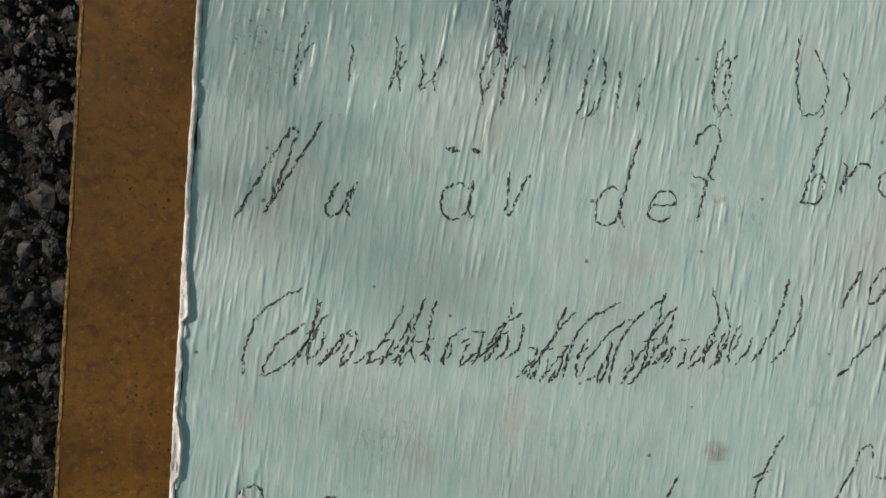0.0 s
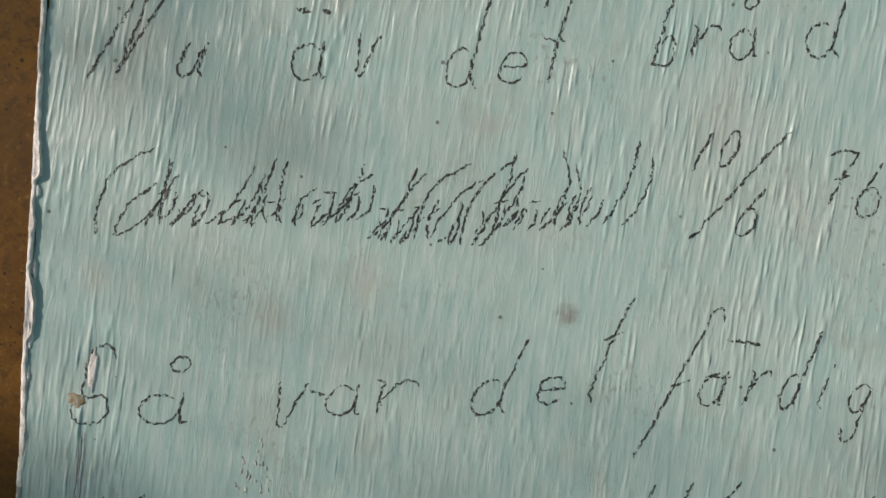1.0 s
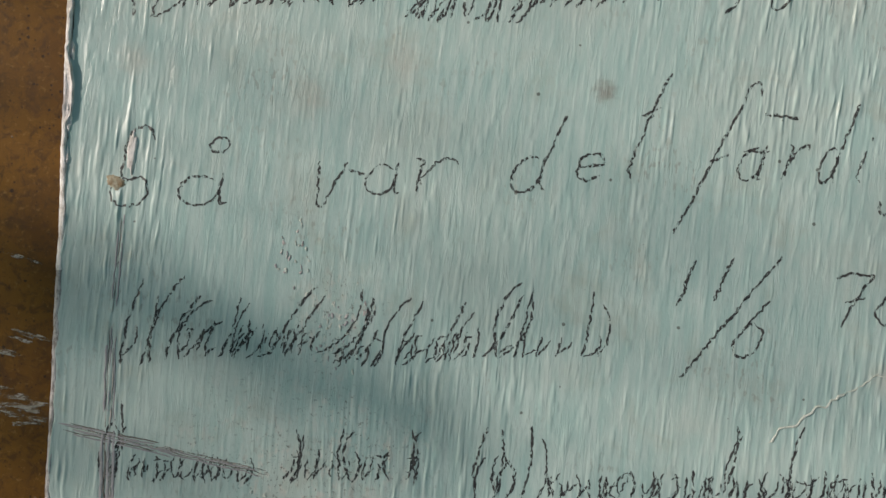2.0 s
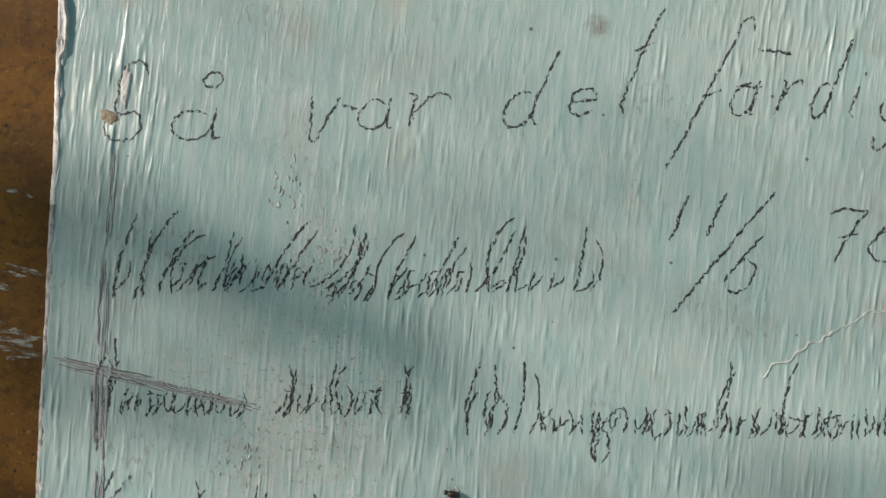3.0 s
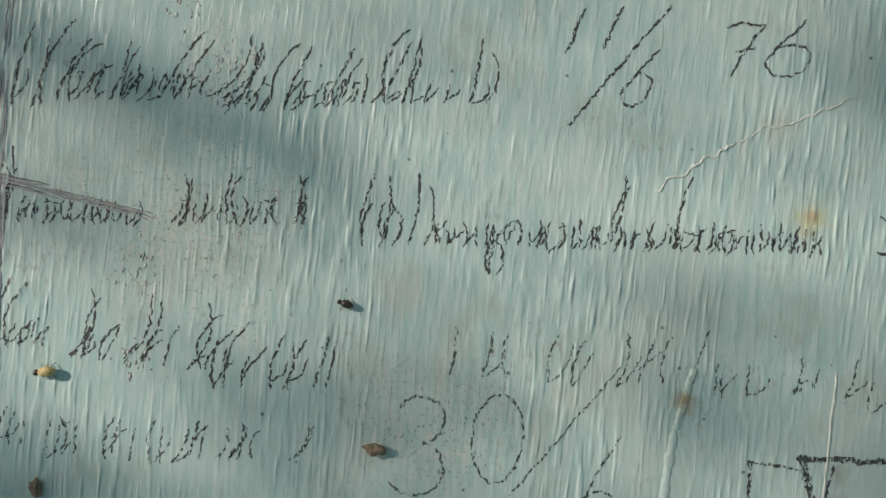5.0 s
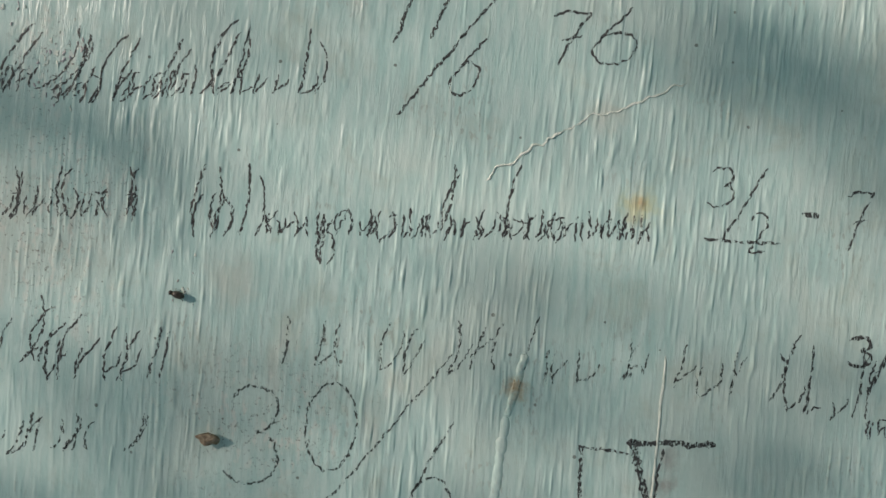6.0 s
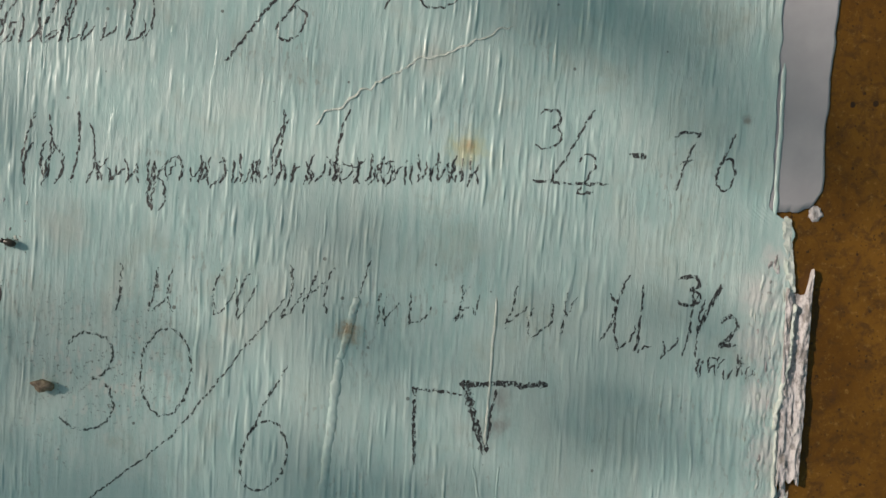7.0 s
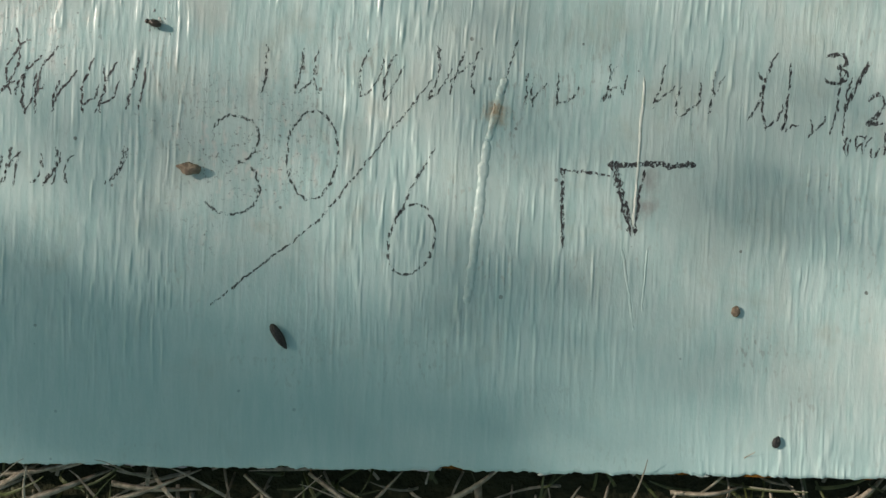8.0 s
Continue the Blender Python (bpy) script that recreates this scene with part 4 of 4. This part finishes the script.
    covered(-102, -60, -92, -60, 4.3, 11, 14, 3, 2, 0.76, 71, FAINT_GRAPHITE)
    covered(-80, -62, -42, -58, 7, 14, 16, 2, 14, 0.76, 72, FAINT_GRAPHITE)
    covered(-36, -58, -16, -56, 8, 12, 14, 2, 16, 0.76, 73, FAINT_GRAPHITE)


build_writing()


# ---- small things on the board ----
def ellipsoid(bm, x, y, z, rx, ry, rz, turn=0.0, taper=0.0, seg=16):
    """A rounded body, narrower towards its +x end by taper."""
    got = bmesh.ops.create_uvsphere(bm, u_segments=seg, v_segments=max(seg // 2, 6), radius=1.0)["verts"]
    c, s = math.cos(radians(turn)), math.sin(radians(turn))
    for v in got:
        k = 1 - taper * (v.co.x * 0.5 + 0.5)
        px, py, pz = v.co.x * rx, v.co.y * ry * k, v.co.z * rz * k
        v.co = (x + c * px - s * py, y + s * px + c * py, z + pz)
    return got


def leg(bm, x0, y0, z0, x1, y1, z1, r):
    a, b = Vector((x0, y0, z0)), Vector((x1, y1, z1))
    got = bmesh.ops.create_cone(bm, cap_ends=True, segments=6, radius1=r, radius2=r * 0.6, depth=(b - a).length)["verts"]
    m = Matrix.Translation((a + b) / 2) @ (b - a).to_track_quat("Z", "Y").to_matrix().to_4x4()
    for v in got:
        v.co = m @ v.co


def beetle(x, y, turn, length, material, label, spread):
    ob = thing("beetle", (x, y, 0.0003), label, "insect")
    ob.rotation_euler = (0, 0, radians(turn))
    bm = bmesh.new()
    ellipsoid(bm, 0, 0, length * 0.30, length * 0.42, length * 0.24, length * 0.22)
    part("body", bm, material, ob)
    bm = bmesh.new()
    ellipsoid(bm, -length * 0.48, 0, length * 0.28, length * 0.14, length * 0.15, length * 0.13)
    part("head", bm, BUG_DARK, ob, "dark head")
    for side in (-1, 1):
        for k in (-1, 0, 1):
            bm = bmesh.new()
            leg(bm, k * length * 0.2, side * length * 0.18, length * 0.25, k * length * 0.32, side * length * spread, 0, length * 0.02)
            part("leg", bm, BUG_DARK, ob)
    return ob


def husk(x, y, turn, length, wide, material, label, name="seed", category="seed", thick=0.35, taper=0.5):
    bm = bmesh.new()
    ellipsoid(bm, 0, 0, length * thick * 0.5, length * 0.5, wide * 0.5, length * thick * 0.5, 0, taper)
    for v in bm.verts:
        v.co *= 1 + (0.7 if name == "husk" else 0.18) * (float(vnoise(v.co.x / length * 5 + 9, v.co.y / length * 9 + 5, 7)) - 0.5)
        if abs(v.co.y) < wide * 0.06 and v.co.z > 0:
            v.co.z *= 0.86
        v.co.z = max(v.co.z, 0)
    ob = part(name, bm, material)
    ob.location, ob.rotation_euler = (x, y, 0.0003), (0, 0, radians(turn))
    return tagged(ob, label, category)


beetle(0.0016, 0.0000, -14, 0.0058, BUG_DARK, "tiny dark beetle sitting on green paint", 0.30)
beetle(-0.1030, -0.0306, 10, 0.0078, BUG_AMBER, "small amber beetle sitting on green paint", 0.34)
husk(0.0479, -0.1098, -57, 0.0105, 0.0042, SEED_BLACK, "long black seed lying on green paint", "seed", "seed", 0.30, 0.35)
husk(0.2126, -0.0962, 80, 0.0042, 0.0038, HUSK, "small brown seed on green paint", "seed", "seed", 0.4, 0.2)
husk(0.2295, -0.1436, 70, 0.0046, 0.0038, SEED_BLACK, "dark dried crumb on green paint", "crumb", "debris", 0.4, 0.3)
husk(0.0142, -0.0508, 170, 0.0086, 0.0062, HUSK, "brown husk stuck to green paint", "husk", "debris", 0.4, 0.6)
husk(-0.1050, -0.0722, 90, 0.0070, 0.0060, HUSK, "brown husk stuck to green paint", "husk", "debris", 0.35, 0.4)


# ---- stones beside the board ----
def lump(bm, rng, x, y, z, r):
    got = bmesh.ops.create_icosphere(bm, subdivisions=1, radius=1.0)["verts"]
    sx, sy, sz, a = rng.uniform(0.7, 1.3), rng.uniform(0.7, 1.2), rng.uniform(0.5, 0.9), rng.uniform(0, 6.3)
    c, s = math.cos(a), math.sin(a)
    for v in got:
        k = r * rng.uniform(0.75, 1.2)
        px, py = v.co.x * sx * k, v.co.y * sy * k
        v.co = (x + c * px - s * py, y + s * px + c * py, z + v.co.z * sz * k)


def build_gravel():
    rng = random.Random(11)
    verts, faces = [], []
    base = bmesh.new()
    lump(base, rng, 0, 0, 0, 1.0)
    base.verts.ensure_lookup_table()
    tri = [tuple(v.index for v in f.verts) for f in base.faces]
    dirs = [v.co.normalized() for v in base.verts]
    base.free()
    for k in range(9000):
        x, y = PANEL_L + 0.004 - 0.16 * rng.random() ** 1.5, rng.uniform(-0.25, 0.45)
        r = 0.0007 + 0.0030 * rng.random() ** 4
        z = SOIL + 0.003 + rng.uniform(0, 0.006)
        i = len(verts)
        m = Euler((rng.uniform(0, 6), rng.uniform(0, 6), rng.uniform(0, 6))).to_matrix()
        for d in dirs:
            v = m @ (d * r * rng.uniform(0.7, 1.25))
            verts.append((x + v.x, y + v.y, z + v.z * 0.8))
        faces.extend(tuple(i + q for q in f) for f in tri)
    me = bpy.data.meshes.new("gravel")
    me.from_pydata(verts, [], faces)
    ob = link("gravel", me, STONE)
    tagged(ob, "dark crushed stone and soil beside the board", "gravel", "", "stuff")
    spots = ((-0.196, 0.268, 0.0075), (-0.202, 0.242, 0.0070), (-0.194, 0.208, 0.0055), (-0.208, 0.300, 0.005), (-0.208, 0.222, 0.005))
    for x, y, r in spots:
        bm = bmesh.new()
        lump(bm, rng, 0, 0, 0, r)
        bmesh.ops.subdivide_edges(bm, edges=bm.edges, cuts=1, use_grid_fill=True)
        for v in bm.verts:
            v.co *= rng.uniform(0.86, 1.14)
        ob = part("stone", bm, PALE_STONE, None, "", False)
        ob.location = (x, y, SOIL + 0.006)
        tagged(ob, "grey-pink stone among dark gravel", "stone", "stones beside the board")


build_gravel()


# ---- grass below the board ----
def blade(rng, length, width, bend, lift):
    """A dry blade: a folded, tapering strip that arches."""
    bm = bmesh.new()
    n = 9
    last = None
    for k in range(n + 1):
        t = k / n
        x = length * t
        y = bend * length * t * t
        z = lift * math.sin(math.pi * min(t * 1.1, 1)) + 0.0005
        w = width * (1 - 0.75 * t ** 2) * 0.5
        ring = (bm.verts.new((x, y - w, z)), bm.verts.new((x, y, z + w * 0.35)), bm.verts.new((x, y + w, z)), bm.verts.new((x, y, z - w * 0.2)))
        if last:
            for i in range(4):
                bm.faces.new((last[i], ring[i], ring[(i + 1) % 4], last[(i + 1) % 4]))
        else:
            bm.faces.new(ring)
        last = ring
    bm.faces.new(last[::-1])
    return bm


def build_grass():
    rng = random.Random(5)
    # straw that can be told apart: x, y in millimetres, turn, length, width
    laid = ((-66, -181, 17, 52, 3.4), (-60, -167, 10, 44, 2.2), (-30, -177, 12, 52, 2.2), (-16, -169, -2, 34, 2.4), (14, -172, -80, 22, 2.2), (-60, -172, 28, 24, 3.0),
            (22, -185, 35, 26, 1.8), (34, -164, -35, 28, 1.6), (40, -170, -58, 22, 1.6), (58, -163, -28, 42, 2.0), (70, -183, 38, 34, 1.8), (86, -181, 24, 36, 2.6),
            (122, -166, -86, 22, 3.0), (104, -176, 30, 40, 2.4), (148, -180, 48, 20, 1.6), (160, -171, -10, 26, 2.4), (166, -180, 70, 18, 2.0), (196, -168, 10, 30, 2.0),
            (214, -182, 70, 16, 2.4), (232, -181, 80, 17, 2.8), (246, -178, 25, 44, 3.4), (268, -170, 14, 34, 2.6), (6, -181, -12, 40, 2.0), (132, -186, 12, 50, 2.2), (184, -186, 8, 46, 2.0), (-80, -176, -14, 40, 2.4))
    for k, (x, y, turn, length, width) in enumerate(laid):
        ob = part("straw", blade(rng, length / 1000, width / 1000, rng.uniform(-0.12, 0.12), rng.uniform(0.003, 0.008)), STRAW)
        ob.location, ob.rotation_euler = (x / 1000, y / 1000, SOIL + 0.007 + 0.004 * rng.random()), (0, radians(rng.uniform(-8, 3)), radians(turn))
        tagged(ob, "dry straw-coloured grass blade on dark soil", "grass blade", "dry blades below the board")
    for name, material, count, seed, label in (("dry_grass", STRAW, 560, 1, "tangled dry grass on dark soil"), ("green_grass", GREEN_BLADE, 420, 2, "short green grass among dry straw")):
        rng = random.Random(seed)
        verts, faces = [], []
        for k in range(count):
            bm = blade(rng, rng.uniform(0.012, 0.04), rng.uniform(0.0008, 0.0018), rng.uniform(-0.4, 0.4), rng.uniform(0.001, 0.006))
            m = Matrix.Translation((rng.uniform(-0.30, 0.48), PANEL_B - 0.004 - 0.16 * rng.random() ** 1.6, SOIL + rng.uniform(-0.001, 0.006))) @ Euler((0, radians(rng.uniform(-50, 5)), rng.uniform(0, 6.3))).to_matrix().to_4x4()
            i = len(verts)
            bm.verts.index_update()
            verts.extend(tuple(m @ v.co) for v in bm.verts)
            faces.extend(tuple(i + v.index for v in f.verts) for f in bm.faces)
            bm.free()
        me = bpy.data.meshes.new(name)
        me.from_pydata(verts, [], faces)
        tagged(link(name, me, material), label, "grass", "", "stuff")


build_grass()


# ---- an unseen shrub, added to throw the dappled shade ----
def limb(bm, a, b, r0, r1, seed):
    a, b = Vector(a), Vector(b)
    n, last = 10, None
    q = (b - a).to_track_quat("Z", "Y")
    for k in range(n + 1):
        t = k / n
        sway = Vector((float(vnoise(t * 3, 0.5, seed)) - 0.5, float(vnoise(t * 3, 5.5, seed)) - 0.5, 0)) * (b - a).length * 0.12 * math.sin(math.pi * t)
        p, r = a.lerp(b, t) + q @ sway, r0 + (r1 - r0) * t
        ring = [bm.verts.new(p + q @ Vector((math.cos(i * math.tau / 8) * r, math.sin(i * math.tau / 8) * r, 0))) for i in range(8)]
        if last:
            for i in range(8):
                bm.faces.new((last[i], last[(i + 1) % 8], ring[(i + 1) % 8], ring[i]))
        last = ring


def build_shrub():
    rng = random.Random(23)
    foot = Vector((-2.55, 0.85, SOIL))
    shrub = thing("shrub", foot, "unseen leafy shrub added to shade the board", "shrub")
    fork = foot + Vector((0.12, -0.02, 0.55))
    bm = bmesh.new()
    limb(bm, foot - foot, fork - foot, 0.035, 0.024, 1)
    part("trunk", bm, BARK, shrub)
    verts, faces = [], []

    def leaf(p, size):
        m = Matrix.Translation(p - foot) @ (toward_sun.to_track_quat("Z", "Y") @ Euler((rng.uniform(-0.7, 0.7), rng.uniform(-0.7, 0.7), rng.uniform(0, 6.3))).to_quaternion()).to_matrix().to_4x4()
        i = len(verts)
        for x, y, z in ((-1, 0, 0), (-0.4, 0.42, 0.1), (0.35, 0.40, 0.1), (1, 0, -0.1), (0.35, -0.40, 0.1), (-0.4, -0.42, 0.1), (0, 0, -0.05)):
            verts.append(tuple(m @ Vector((x * size, y * size, z * size))))
        faces.extend((i + a, i + b, i + 6) for a, b in ((0, 1), (1, 2), (2, 3), (3, 4), (4, 5), (5, 0)))

    # sprays of leaves: where each one's shade falls, its spread along and across, and its leaves
    for k, (x, y, along, across, count, away) in enumerate(SPRAYS):
        away *= 1.8
        centre = Vector((x, y, 0)) + toward_sun * away
        bm = bmesh.new()
        limb(bm, fork - foot, centre - foot + toward_sun * 0.05, 0.0010, 0.0005, 30 + k)
        part("limb", bm, BARK, shrub)
        for _ in range(int(count * 2.1)):
            sx, sy = rng.gauss(0, along * 0.5), rng.gauss(0, across * 0.5)
            c, s = math.cos(radians(SUN_AZ)), math.sin(radians(SUN_AZ))
            leaf(Vector((x + c * sx - s * sy, y + s * sx + c * sy, 0)) + toward_sun * (away + rng.uniform(-0.15, 0.15)), rng.uniform(0.0045, 0.0075))
    for k in range(9):
        tip = fork - foot + Vector((rng.uniform(-0.5, 0.2), rng.uniform(-0.35, 0.4), rng.uniform(0.25, 0.75)))
        bm = bmesh.new()
        limb(bm, fork - foot, tip, 0.012, 0.003, 70 + k)
        part("limb", bm, BARK, shrub)
    # the rest of the crown, whose shade falls behind the board
    for _ in range(2600):
        d = Vector((rng.triangular(-0.7, 0.45, 0), rng.triangular(-0.6, 0.6, 0), rng.triangular(-0.4, 0.35, 0)))
        leaf(foot + Vector((-0.12, 0.10, 0.95)) + d, rng.uniform(0.009, 0.016))
    me = bpy.data.meshes.new("crown")
    me.from_pydata(verts, [], faces)
    link("crown", me, LEAF, shrub)["kind"] = "stuff"


# leaf sprays set out of view, each placed to darken one spot
SPRAYS = (
    (-0.155, 0.083, 0.060, 0.018, 22, 1.6), (-0.105, 0.076, 0.060, 0.018, 23, 1.6), (-0.060, 0.064, 0.060, 0.020, 24, 1.6), (-0.020, 0.050, 0.050, 0.018, 7, 1.6),
    (-0.150, -0.072, 0.070, 0.030, 60, 1.6), (-0.060, -0.108, 0.100, 0.044, 110, 1.6), (0.025, -0.128, 0.110, 0.040, 130, 1.6), (0.105, -0.132, 0.090, 0.036, 80, 1.6),
    (0.160, -0.104, 0.080, 0.024, 30, 1.7), (0.178, -0.095, 0.080, 0.024, 16, 1.6), (0.000, -0.110, 0.090, 0.030, 16, 1.6), (0.180, -0.060, 0.060, 0.020, 6, 1.6), (0.210, -0.056, 0.060, 0.020, 14, 1.6), (0.245, -0.042, 0.050, 0.018, 3, 1.6),
    (0.195, 0.096, 0.050, 0.022, 18, 1.5), (0.240, 0.080, 0.070, 0.022, 13, 1.5), (-0.135, 0.030, 0.070, 0.018, 11, 1.6), (0.010, -0.066, 0.090, 0.026, 22, 1.6), (0.140, -0.032, 0.070, 0.022, 7, 1.6), (0.085, -0.042, 0.080, 0.026, 12, 1.6), (0.010, 0.104, 0.200, 0.022, 3, 1.7), (0.110, 0.112, 0.160, 0.022, 3, 1.7), (-0.165, -0.020, 0.050, 0.030, 14, 1.6), (0.295, 0.050, 0.070, 0.030, 6, 1.5),
    (0.020, -0.026, 0.110, 0.022, 10, 1.7), (0.105, -0.022, 0.100, 0.018, 6, 1.7), (0.080, 0.045, 0.200, 0.030, 4, 1.8), (-0.030, -0.145, 0.080, 0.034, 60, 1.6), (0.335, 0.075, 0.080, 0.060, 8, 1.6), (0.060, -0.152, 0.100, 0.026, 50, 1.6),
    (-0.110, 0.232, 0.080, 0.018, 8, 1.7), (-0.060, 0.228, 0.080, 0.018, 8, 1.7), (-0.040, 0.312, 0.060, 0.020, 12, 1.7), (-0.100, 0.287, 0.080, 0.034, 16, 1.7),
    (-0.172, 0.240, 0.050, 0.140, 22, 1.6), (-0.225, 0.240, 0.050, 0.160, 40, 1.5),
    (0.245, 0.072, 0.080, 0.036, 24, 1.6), (0.215, -0.045, 0.060, 0.026, 13, 1.6), (0.205, -0.016, 0.120, 0.026, 11, 1.6), (0.238, -0.018, 0.050, 0.026, 8, 1.6), (-0.060, 0.092, 0.100, 0.020, 8, 1.6), (0.030, 0.088, 0.100, 0.020, 6, 1.6), (0.110, 0.092, 0.080, 0.020, 4, 1.6), (0.013, -0.045, 0.070, 0.022, 10, 1.6), (0.272, 0.040, 0.040, 0.050, 10, 1.6),
    (-0.115, 0.034, 0.080, 0.020, 14, 1.6), (-0.145, 0.105, 0.060, 0.020, 8, 1.6), (0.125, 0.006, 0.060, 0.020, 8, 1.6), (0.100, 0.074, 0.100, 0.022, 5, 1.6), (0.030, -0.200, 0.240, 0.040, 30, 1.6))
build_shrub()
